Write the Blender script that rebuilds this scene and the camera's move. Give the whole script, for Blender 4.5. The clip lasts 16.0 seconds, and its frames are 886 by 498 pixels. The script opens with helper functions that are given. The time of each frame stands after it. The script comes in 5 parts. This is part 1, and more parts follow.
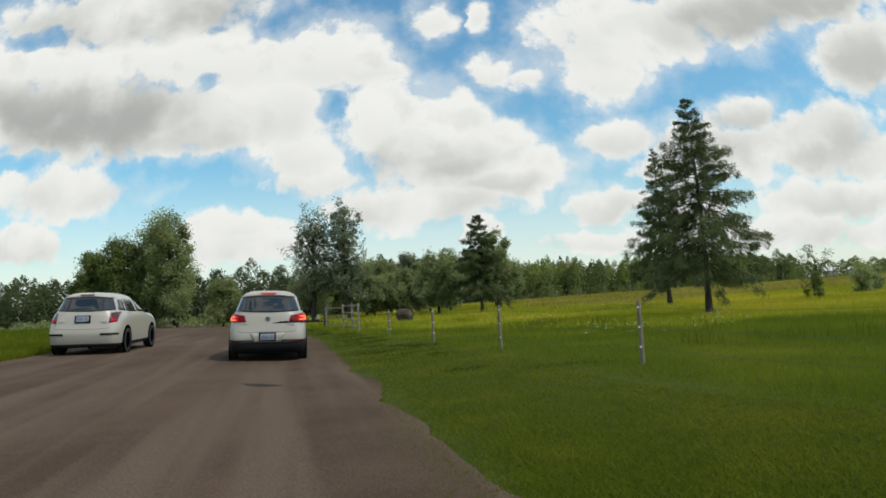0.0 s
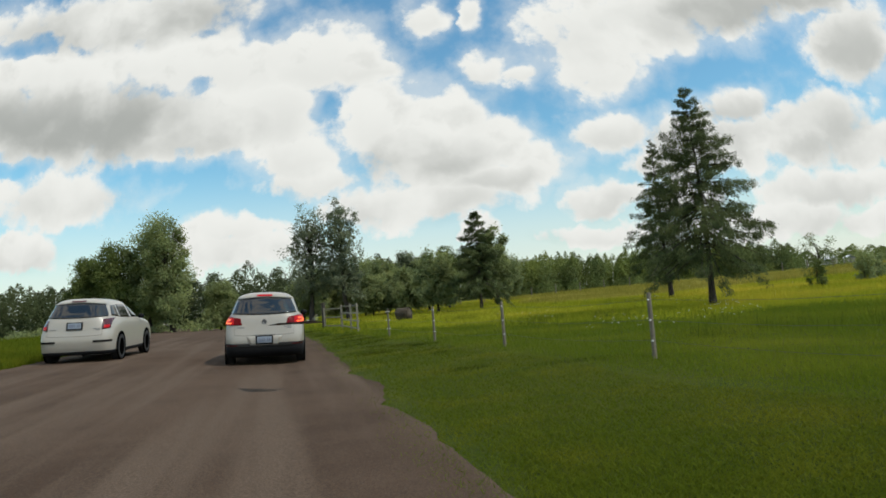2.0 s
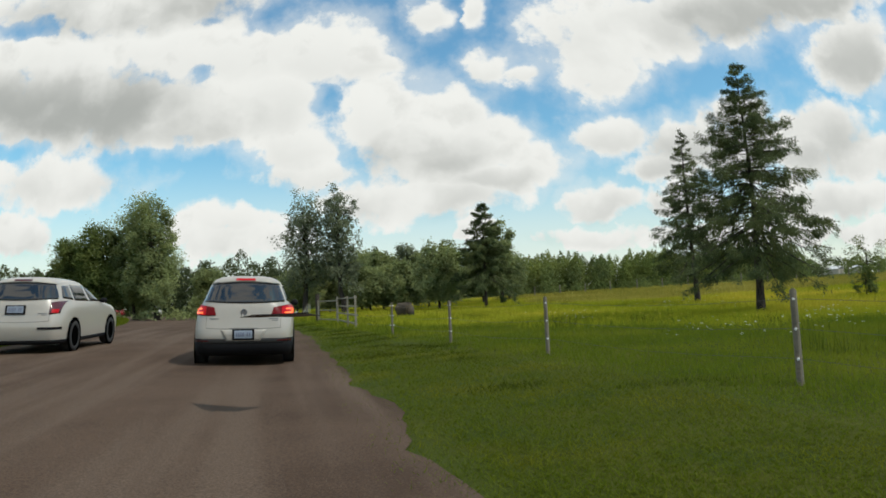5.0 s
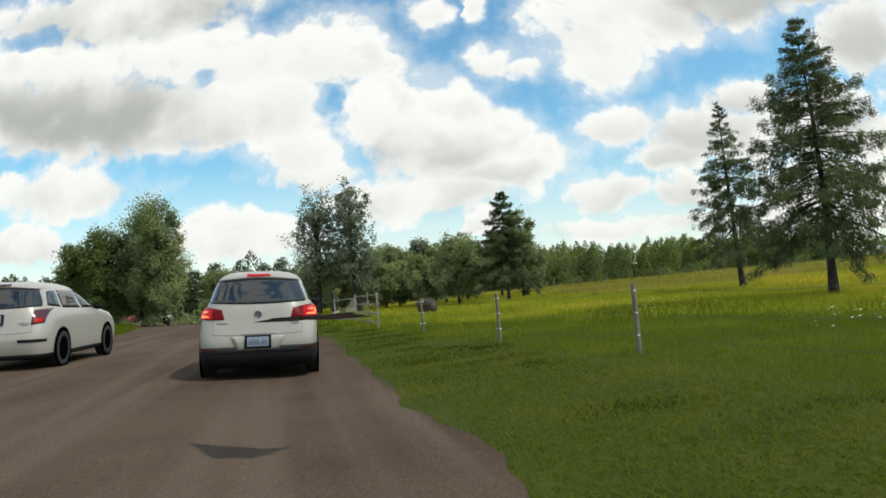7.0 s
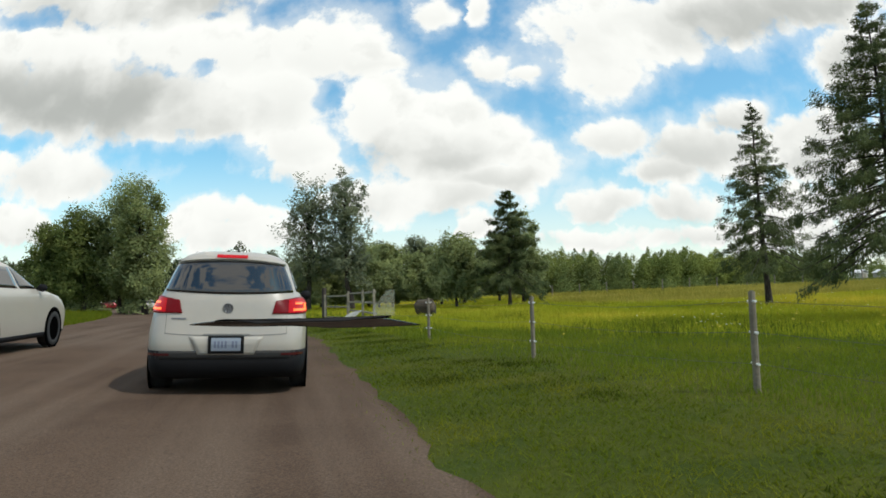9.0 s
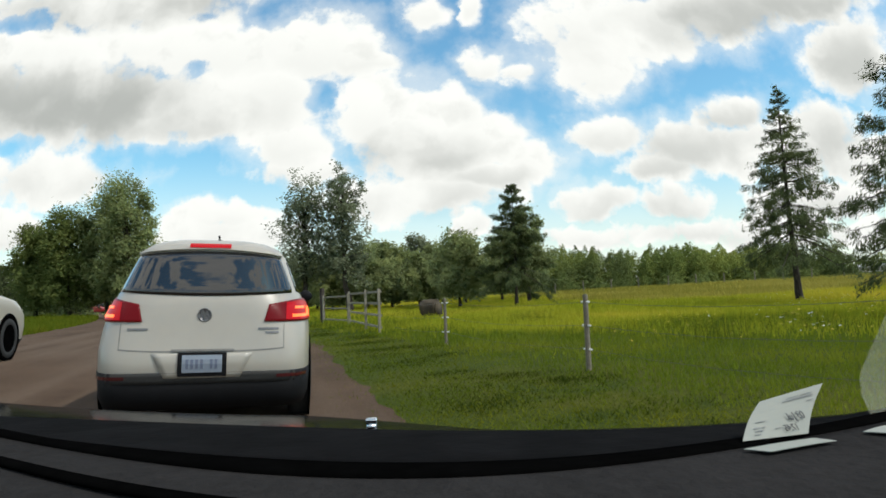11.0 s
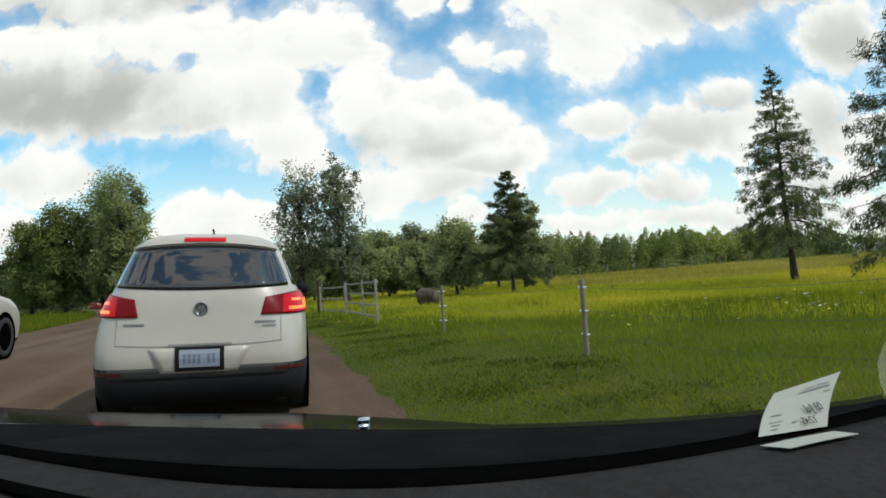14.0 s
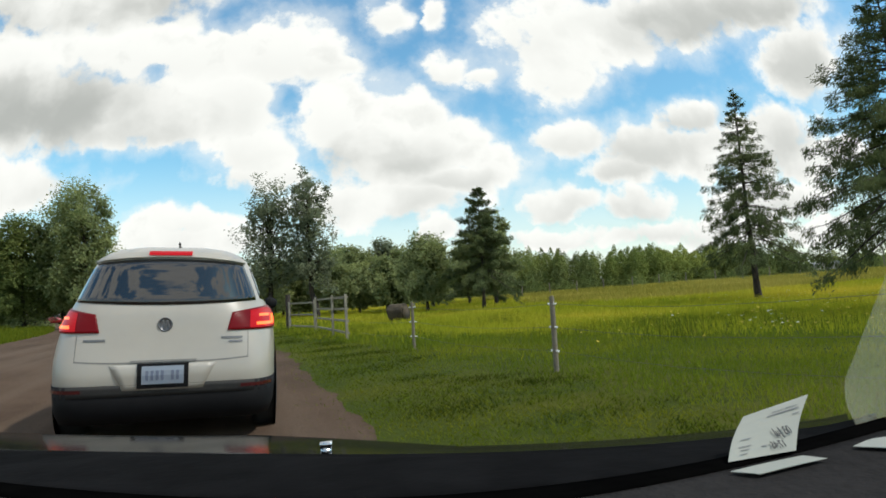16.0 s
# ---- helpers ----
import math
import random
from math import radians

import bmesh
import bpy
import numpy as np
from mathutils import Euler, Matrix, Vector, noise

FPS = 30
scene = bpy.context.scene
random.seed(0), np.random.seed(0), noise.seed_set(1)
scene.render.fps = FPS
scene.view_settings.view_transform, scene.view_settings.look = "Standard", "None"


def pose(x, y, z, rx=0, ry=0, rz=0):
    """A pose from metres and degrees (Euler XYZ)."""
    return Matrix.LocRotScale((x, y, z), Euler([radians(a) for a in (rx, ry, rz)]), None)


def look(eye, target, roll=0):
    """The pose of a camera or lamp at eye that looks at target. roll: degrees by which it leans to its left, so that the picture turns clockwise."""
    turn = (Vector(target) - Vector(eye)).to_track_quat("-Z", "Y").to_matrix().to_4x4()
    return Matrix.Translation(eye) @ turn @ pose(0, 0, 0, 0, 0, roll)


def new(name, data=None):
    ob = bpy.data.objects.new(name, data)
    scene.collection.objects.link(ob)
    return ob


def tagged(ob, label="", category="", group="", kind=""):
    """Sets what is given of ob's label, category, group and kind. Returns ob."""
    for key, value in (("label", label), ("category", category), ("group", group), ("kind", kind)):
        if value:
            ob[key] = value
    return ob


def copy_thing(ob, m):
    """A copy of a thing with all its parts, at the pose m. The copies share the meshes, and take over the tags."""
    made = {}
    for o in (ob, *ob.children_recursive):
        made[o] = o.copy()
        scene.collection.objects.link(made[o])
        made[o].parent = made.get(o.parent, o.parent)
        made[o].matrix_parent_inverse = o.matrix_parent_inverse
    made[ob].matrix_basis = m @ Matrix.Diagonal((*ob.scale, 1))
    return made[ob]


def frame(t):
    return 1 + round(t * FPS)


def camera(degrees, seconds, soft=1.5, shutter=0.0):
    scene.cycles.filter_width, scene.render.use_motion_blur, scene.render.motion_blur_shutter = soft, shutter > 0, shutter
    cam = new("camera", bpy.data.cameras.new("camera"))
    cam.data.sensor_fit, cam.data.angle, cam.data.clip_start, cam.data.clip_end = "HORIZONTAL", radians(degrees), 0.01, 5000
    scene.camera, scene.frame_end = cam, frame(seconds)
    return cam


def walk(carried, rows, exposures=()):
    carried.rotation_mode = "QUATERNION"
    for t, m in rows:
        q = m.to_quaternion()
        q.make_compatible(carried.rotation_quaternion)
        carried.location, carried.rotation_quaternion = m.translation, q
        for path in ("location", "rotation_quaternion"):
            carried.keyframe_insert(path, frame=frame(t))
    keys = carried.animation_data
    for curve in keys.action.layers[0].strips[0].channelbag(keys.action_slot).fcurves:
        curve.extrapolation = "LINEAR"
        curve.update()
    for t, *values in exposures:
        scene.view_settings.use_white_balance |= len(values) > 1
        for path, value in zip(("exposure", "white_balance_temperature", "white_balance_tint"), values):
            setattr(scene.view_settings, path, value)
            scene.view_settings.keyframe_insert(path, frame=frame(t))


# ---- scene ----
cam = camera(70.0, 16.0, soft=1.7)
PATH = [
    (0, (-0.231, -0.692, 1.153), (-0.257, 1.301, 1.317), -3.2),
    (0.5, (-0.242, -0.715, 1.148), (-0.262, 1.278, 1.314), -2.1),
    (1, (-0.257, -0.650, 1.134), (-0.272, 1.343, 1.294), -3.9),
    (1.5, (-0.274, -0.494, 1.141), (-0.288, 1.499, 1.313), -4.0),
    (2, (-0.295, -0.327, 1.140), (-0.312, 1.667, 1.298), -4.6),
    (2.5, (-0.373, -0.094, 1.135), (-0.387, 1.900, 1.295), -4.3),
    (3, (-0.478, 0.111, 1.136), (-0.515, 2.105, 1.284), -4.4),
    (3.5, (-0.538, 0.553, 1.133), (-0.567, 2.548, 1.272), -3.7),
    (4, (-0.623, 1.066, 1.127), (-0.643, 3.060, 1.269), -3.0),
    (6.3, (-1.270, 3.807, 1.042), (-1.265, 5.801, 1.193), -2.7),
    (6.5, (-1.334, 3.895, 1.088), (-1.340, 5.890, 1.238), -3.3),
    (7, (-1.553, 4.429, 1.071), (-1.585, 6.424, 1.208), -4.5),
    (7.5, (-1.706, 5.122, 1.070), (-1.743, 7.117, 1.209), -2.8),
    (8, (-1.892, 5.780, 1.054), (-1.905, 7.776, 1.187), -1.7),
    (8.5, (-2.013, 6.318, 1.051), (-2.027, 8.313, 1.182), -2.4),
    (9, (-2.091, 6.735, 1.050), (-2.096, 8.730, 1.193), -1.6),
    (9.8, (-2.345, 7.760, 1.053), (-2.343, 9.755, 1.196), -1.9),
    (10.5, (-2.540, 8.480, 1.0565), (-2.532, 10.475, 1.198), -2.2),
    (11.5, (-2.5517, 8.5126, 1.0567), (-2.5387, 10.5076, 1.1977), -2.3),
    (12, (-2.5508, 8.5144, 1.0567), (-2.5338, 10.5094, 1.2067), -1.9),
    (12.5, (-2.5511, 8.5119, 1.0554), (-2.5501, 10.5059, 1.2104), -1.9),
    (13, (-2.5500, 8.5140, 1.0570), (-2.5370, 10.5070, 1.2230), -2.4),
    (13.5, (-2.5496, 8.5142, 1.0563), (-2.5376, 10.5082, 1.2103), -2.9),
    (14, (-2.5479, 8.5281, 1.0584), (-2.5259, 10.5251, 1.1624), -3.6),
    (14.5, (-2.5469, 8.5313, 1.0602), (-2.5299, 10.5293, 1.1622), -4.6),
    (15, (-2.5498, 8.5301, 1.0607), (-2.5448, 10.5261, 1.1797), -3.6),
    (15.5, (-2.5448, 8.5372, 1.0602), (-2.4888, 10.5332, 1.1712), -4.3),
    (16, (-2.5454, 8.5363, 1.0601), (-2.4294, 10.5273, 1.2081), -3.3),
]
walk(cam, [(t, look(e, g, r)) for t, e, g, r in PATH], ((0, -0.22), (4.2, -0.25), (7, -0.05), (12, 0.0), (16, 0.0)))

# ---- world, sun, exposure ----
SUN_ELEV, SUN_AZ = radians(54), radians(112)   # azimuth clockwise from +y


def node(nt, kind, ins=(), operation="", interpolation_type=""):
    n = nt.nodes.new(kind)
    if operation:
        n.operation = operation
    if interpolation_type:
        n.interpolation_type = interpolation_type
    for i, v in enumerate(ins):
        if v is None:
            continue
        if isinstance(v, bpy.types.NodeSocket):
            nt.links.new(v, n.inputs[i])
        else:
            n.inputs[i].default_value = v
    return n


def mth(nt, op, a, b=None, c=None):
    return node(nt, "ShaderNodeMath", (a, b, c), op).outputs[0]


def ramp01(nt, v, lo, hi):
    n = node(nt, "ShaderNodeMapRange", (v, lo, hi, 0.0, 1.0), interpolation_type="SMOOTHSTEP")
    return n.outputs[0]


def mixc(nt, fac, a, b, blend="MIX"):
    n = nt.nodes.new("ShaderNodeMix")
    n.data_type, n.blend_type = "RGBA", blend
    for sock, v in ((n.inputs[0], fac), (n.inputs[6], a), (n.inputs[7], b)):
        if isinstance(v, bpy.types.NodeSocket):
            nt.links.new(v, sock)
        else:
            sock.default_value = v if not isinstance(v, tuple) or len(v) == 4 else (*v, 1)
    return n.outputs[2]


def build_world():
    """A fair-weather summer sky: drifting cumulus before the blue, seen by bearing and height (as tangents)."""
    w = bpy.data.worlds.new("summer_sky")
    scene.world = w
    w.use_nodes = True
    nt = w.node_tree
    nt.nodes.clear()
    co = node(nt, "ShaderNodeTexCoord").outputs["Generated"]
    sk = node(nt, "ShaderNodeTexSky")
    sk.sky_type, sk.sun_disc, sk.sun_elevation, sk.sun_rotation = "NISHITA", False, SUN_ELEV, SUN_AZ
    sk.air_density, sk.dust_density, sk.ozone_density = 1.2, 0.6, 1.6
    sky = sk.outputs[0]
    sep = node(nt, "ShaderNodeSeparateXYZ", (co,))
    X, Y, Z = sep.outputs
    ay = mth(nt, "MAXIMUM", mth(nt, "ABSOLUTE", Y), 0.08)
    u, v = mth(nt, "DIVIDE", X, ay), mth(nt, "DIVIDE", Z, ay)
    uv = node(nt, "ShaderNodeCombineXYZ", (u, v, mth(nt, "MULTIPLY", Y, 2.0))).outputs[0]
    p = uv
    for scale, push in ((5.0, 0.085), (17.0, 0.035), (52.0, 0.014)):
        drift = node(nt, "ShaderNodeTexNoise", (uv, None, scale, 4.0, 0.55)).outputs["Color"]
        drift = node(nt, "ShaderNodeVectorMath", (drift, (0.5, 0.5, 0.5)), operation="SUBTRACT").outputs[0]
        drift = node(nt, "ShaderNodeVectorMath", (drift, (push, push * 0.85, 0.0)), operation="MULTIPLY").outputs[0]
        p = node(nt, "ShaderNodeVectorMath", (p, drift), operation="ADD").outputs[0]
    fine = node(nt, "ShaderNodeTexNoise", (uv, None, 13.0, 8.0, 0.62)).outputs["Fac"]
    puffs = node(nt, "ShaderNodeTexVoronoi", (p, None, 26.0)).outputs["Distance"]
    shape = {"cloud": None, "shade": None, "gap": None}

    def oval(cu, cv, a, b):
        d = node(nt, "ShaderNodeVectorMath", (p, (cu, cv, 0)), operation="SUBTRACT").outputs[0]
        d = node(nt, "ShaderNodeVectorMath", (d, (1 / a, 1 / b, 0)), operation="MULTIPLY").outputs[0]
        return d, mth(nt, "SUBTRACT", 1.0, node(nt, "ShaderNodeVectorMath", (d,), operation="LENGTH").outputs["Value"])

    def most(key, value):
        shape[key] = value if shape[key] is None else mth(nt, "MAXIMUM", shape[key], value)

    def bank_of_cloud(cu, cv, a, b, murk):
        """A heap of cloud about a place: half its width and height, and how grey it is below."""
        d, h = oval(cu, cv, a, b)
        dy = node(nt, "ShaderNodeSeparateXYZ", (d,)).outputs[1]
        low = mth(nt, "MULTIPLY", ramp01(nt, h, -0.1, 0.55), ramp01(nt, dy, 0.8 + 0.6 * murk, -0.7 + 0.5 * murk))
        most("cloud", mth(nt, "MULTIPLY", h, min(1.0, b / 0.05) ** 0.4))
        most("shade", mth(nt, "MULTIPLY", low, 0.16 + 0.66 * murk))

    def blue_gap(cu, cv, a, b):
        most("gap", oval(cu, cv, a, b)[1])

    bank_of_cloud(0.264, 0.418, 0.116, 0.079, 0.20)
    bank_of_cloud(0.265, 0.362, 0.070, 0.061, 0.15)
    bank_of_cloud(0.360, 0.427, 0.117, 0.058, 0.50)
    bank_of_cloud(0.470, 0.439, 0.126, 0.058, 1.00)
    bank_of_cloud(0.598, 0.455, 0.134, 0.047, 1.00)
    bank_of_cloud(0.675, 0.366, 0.071, 0.074, 0.85)
    bank_of_cloud(0.147, 0.357, 0.038, 0.019, 0.05)
    bank_of_cloud(0.086, 0.372, 0.042, 0.026, 0.05)
    bank_of_cloud(-0.012, 0.467, 0.042, 0.032, 0.10)
    bank_of_cloud(0.071, 0.470, 0.018, 0.030, 0.05)
    bank_of_cloud(-0.084, 0.289, 0.089, 0.074, 0.05)
    bank_of_cloud(0.006, 0.270, 0.098, 0.077, 0.12)
    bank_of_cloud(0.086, 0.247, 0.056, 0.046, 0.00)
    bank_of_cloud(-0.023, 0.233, 0.136, 0.061, 0.85)
    bank_of_cloud(0.151, 0.203, 0.056, 0.040, 0.05)
    bank_of_cloud(0.083, 0.187, 0.099, 0.029, 0.50)
    bank_of_cloud(-0.215, 0.206, 0.100, 0.029, 0.15)
    bank_of_cloud(-0.054, 0.158, 0.171, 0.045, 0.50)
    bank_of_cloud(0.268, 0.243, 0.072, 0.037, 0.30)
    bank_of_cloud(0.408, 0.219, 0.105, 0.054, 0.70)
    bank_of_cloud(0.356, 0.183, 0.069, 0.033, 0.60)
    bank_of_cloud(0.483, 0.269, 0.068, 0.031, 0.60)
    bank_of_cloud(0.509, 0.210, 0.080, 0.056, 0.75)
    bank_of_cloud(0.603, 0.219, 0.097, 0.072, 0.80)
    bank_of_cloud(0.238, 0.137, 0.068, 0.028, 0.40)
    bank_of_cloud(0.375, 0.119, 0.074, 0.034, 0.55)
    bank_of_cloud(0.229, 0.087, 0.111, 0.021, 0.25)
    bank_of_cloud(0.405, 0.076, 0.114, 0.023, 0.30)
    bank_of_cloud(0.547, 0.078, 0.140, 0.032, 0.40)
    bank_of_cloud(0.051, 0.105, 0.041, 0.025, 0.15)
    bank_of_cloud(-0.495, 0.496, 0.235, 0.059, 0.95)
    bank_of_cloud(-0.609, 0.418, 0.263, 0.044, 0.00)
    bank_of_cloud(-0.357, 0.407, 0.195, 0.059, 0.00)
    bank_of_cloud(-0.204, 0.412, 0.120, 0.062, 0.05)
    bank_of_cloud(-0.121, 0.400, 0.061, 0.053, 0.10)
    bank_of_cloud(-0.600, 0.331, 0.252, 0.090, 1.20)
    bank_of_cloud(-0.405, 0.306, 0.175, 0.065, 0.65)
    bank_of_cloud(-0.303, 0.324, 0.138, 0.078, 0.20)
    bank_of_cloud(-0.620, 0.206, 0.153, 0.042, 0.35)
    bank_of_cloud(-0.341, 0.134, 0.096, 0.025, 0.08)
    bank_of_cloud(-0.337, 0.105, 0.136, 0.036, 0.40)
    bank_of_cloud(-0.703, 0.128, 0.102, 0.038, 0.40)
    bank_of_cloud(0.621, 0.123, 0.125, 0.034, 0.45)
    bank_of_cloud(0.680, 0.192, 0.098, 0.041, 0.50)
    bank_of_cloud(0.703, 0.070, 0.125, 0.027, 0.40)
    bank_of_cloud(-0.232, 0.250, 0.067, 0.054, 0.10)
    bank_of_cloud(-0.089, 0.387, 0.045, 0.027, 0.05)
    blue_gap(-0.636, 0.468, 0.066, 0.021)
    blue_gap(-0.253, 0.464, 0.041, 0.044)
    blue_gap(-0.385, 0.379, 0.030, 0.019)
    blue_gap(-0.182, 0.331, 0.029, 0.028)
    blue_gap(-0.435, 0.220, 0.101, 0.031)
    blue_gap(-0.408, 0.189, 0.055, 0.031)
    blue_gap(-0.694, 0.254, 0.056, 0.015)
    # the same fair-weather clouds go on behind and overhead
    rest = node(nt, "ShaderNodeTexNoise", (co, None, 8.0, 6.0, 0.55)).outputs["Fac"]
    front = mth(nt, "MULTIPLY", ramp01(nt, Y, 0.45, 0.62), ramp01(nt, v, 0.75, 0.5))
    other = mth(nt, "MULTIPLY", mth(nt, "SUBTRACT", rest, 0.50), 9.0)
    ahead = mth(nt, "SUBTRACT", shape["cloud"], mth(nt, "MULTIPLY", mth(nt, "MAXIMUM", mth(nt, "ADD", shape["gap"], 0.15), 0.0), 0.62))
    dens = mth(nt, "ADD", mth(nt, "MULTIPLY", ahead, front), mth(nt, "MULTIPLY", other, mth(nt, "SUBTRACT", 1.0, front)))
    dens = mth(nt, "ADD", dens, mth(nt, "MULTIPLY", mth(nt, "MULTIPLY", mth(nt, "SUBTRACT", fine, 0.5), front), 1.65))
    dens = mth(nt, "ADD", dens, mth(nt, "MULTIPLY", mth(nt, "MULTIPLY", mth(nt, "SUBTRACT", 0.42, puffs), front), 0.36))
    cover = ramp01(nt, mth(nt, "ADD", dens, 0.10), -0.17, 0.36)
    veil = ramp01(nt, mth(nt, "ADD", dens, mth(nt, "MULTIPLY", mth(nt, "SUBTRACT", rest, 0.5), 2.2)), -0.8, 0.4)
    haze = ramp01(nt, v, 0.26, 0.02)
    cover = mth(nt, "MAXIMUM", cover, mth(nt, "MULTIPLY", mth(nt, "MULTIPLY", veil, front), 0.52))
    cover = mth(nt, "MAXIMUM", cover, mth(nt, "MULTIPLY", haze, 0.62))
    soft2 = node(nt, "ShaderNodeTexNoise", (p, None, 7.0, 4.0, 0.5)).outputs["Fac"]
    grey = mth(nt, "MULTIPLY", shape["shade"], ramp01(nt, soft2, 0.20, 0.60))
    soft3 = node(nt, "ShaderNodeTexNoise", (p, None, 15.0, 4.0, 0.5)).outputs["Fac"]
    grey = mth(nt, "MAXIMUM", grey, mth(nt, "MULTIPLY", mth(nt, "MULTIPLY", ramp01(nt, soft3, 0.46, 0.70), ramp01(nt, dens, 0.1, 0.7)), 0.26))
    light = mixc(nt, grey, (1.02, 1.03, 0.985), (0.46, 0.48, 0.455))
    blue = mixc(nt, 1.0, sky, mixc(nt, haze, (0.69, 1.08, 1.12), (0.76, 1.05, 1.06)), "MULTIPLY")
    blue = node(nt, "ShaderNodeVectorMath", (blue, (SKY_GAIN,) * 3), operation="MULTIPLY").outputs[0]
    col = mixc(nt, cover, blue, light)
    col = mixc(nt, ramp01(nt, Z, -0.02, -0.10), col, (0.10, 0.11, 0.05))
    bg = node(nt, "ShaderNodeBackground", (col, 1.0))
    out = nt.nodes.new("ShaderNodeOutputWorld")
    nt.links.new(bg.outputs[0], out.inputs[0])


SKY_GAIN = 0.15
build_world()

sun_data = bpy.data.lights.new("sun", "SUN")
sun_data.energy, sun_data.angle, sun_data.color = 3.0, radians(2.0), (1.0, 0.95, 0.86)
sun = new("sun", sun_data)
sun.matrix_world = look((40 * math.sin(SUN_AZ), 40 * math.cos(SUN_AZ), 52), (0, 0, 0))

# ---- materials ----


def material(name, build):
    m = bpy.data.materials.new(name)
    m.use_nodes = True
    nt = m.node_tree
    build(nt, nt.nodes["Principled BSDF"])
    return m


def plain(name, color, rough=0.5, metal=0.0, grain=0.12, scale=40.0, bump=0.0, coat=0.0, emit=0.0, spec=0.5, glow=(1, 1, 1)):
    """A surface of one colour with two scales of unevenness."""
    def build(nt, b):
        co = node(nt, "ShaderNodeTexCoord").outputs["Object"]
        n1 = node(nt, "ShaderNodeTexNoise", (co, None, scale, 4.0, 0.6)).outputs["Fac"]
        n2 = node(nt, "ShaderNodeTexNoise", (co, None, scale * 0.08, 3.0, 0.5)).outputs["Fac"]
        k = mth(nt, "ADD", mth(nt, "MULTIPLY", n1, 0.5), mth(nt, "MULTIPLY", n2, 0.5))
        lo, hi = tuple(c * (1 - grain) for c in color), tuple(min(1, c * (1 + grain)) for c in color)
        nt.links.new(mixc(nt, ramp01(nt, k, 0.3, 0.7), lo, hi), b.inputs["Base Color"])
        b.inputs["Roughness"].default_value, b.inputs["Metallic"].default_value = rough, metal
        b.inputs["Coat Weight"].default_value = coat
        b.inputs["Specular IOR Level"].default_value = spec
        b.inputs["Coat Roughness"].default_value = 0.06
        if emit:
            b.inputs["Emission Color"].default_value = (*glow, 1)
            b.inputs["Emission Strength"].default_value = emit
        if bump:
            bp = node(nt, "ShaderNodeBump")
            bp.inputs["Strength"].default_value = bump
            bp.inputs["Distance"].default_value = 0.01
            nt.links.new(n1, bp.inputs["Height"])
            nt.links.new(bp.outputs[0], b.inputs["Normal"])
    return material(name, build)


def leafy(name, dark, mid, pale, patch=0.25, through_light=0.25):
    """Foliage: a tint for each clump and a slow drift across the plant, with some light let through."""
    def build(nt, b):
        geo = node(nt, "ShaderNodeNewGeometry")
        n = node(nt, "ShaderNodeTexNoise", (geo.outputs["Position"], None, patch, 3.0, 0.55)).outputs["Fac"]
        c = mixc(nt, geo.outputs["Random Per Island"], dark, mid)
        c = mixc(nt, ramp01(nt, n, 0.44, 0.70), c, pale)
        nt.links.new(c, b.inputs["Base Color"])
        b.inputs["Roughness"].default_value = 0.75
        b.inputs["Specular IOR Level"].default_value = 0.06
        tr = node(nt, "ShaderNodeBsdfTranslucent", (c,))
        mix = node(nt, "ShaderNodeMixShader", (through_light, b.outputs[0], tr.outputs[0]))
        nt.links.new(mix.outputs[0], nt.nodes["Material Output"].inputs[0])
    return material(name, build)


def ground_build(nt, b):
    pos = node(nt, "ShaderNodeNewGeometry").outputs["Position"]
    a = node(nt, "ShaderNodeTexNoise", (pos, None, 0.12, 4.0, 0.6)).outputs["Fac"]
    f = node(nt, "ShaderNodeTexNoise", (pos, None, 9.0, 6.0, 0.7)).outputs["Fac"]
    m = node(nt, "ShaderNodeTexNoise", (pos, None, 0.9, 4.0, 0.6)).outputs["Fac"]
    c = mixc(nt, ramp01(nt, a, 0.40, 0.62), (0.048, 0.067, 0.007), (0.082, 0.086, 0.011))
    c = mixc(nt, ramp01(nt, m, 0.45, 0.70), c, (0.042, 0.062, 0.008))
    c = mixc(nt, ramp01(nt, f, 0.35, 0.75), mixc(nt, 0.25, c, (0.02, 0.03, 0.005)), c)
    nt.links.new(c, b.inputs["Base Color"])
    b.inputs["Roughness"].default_value = 0.95
    b.inputs["Specular IOR Level"].default_value = 0.1
    bp = node(nt, "ShaderNodeBump")
    bp.inputs["Strength"].default_value, bp.inputs["Distance"].default_value = 0.8, 0.06
    nt.links.new(f, bp.inputs["Height"])
    nt.links.new(bp.outputs[0], b.inputs["Normal"])


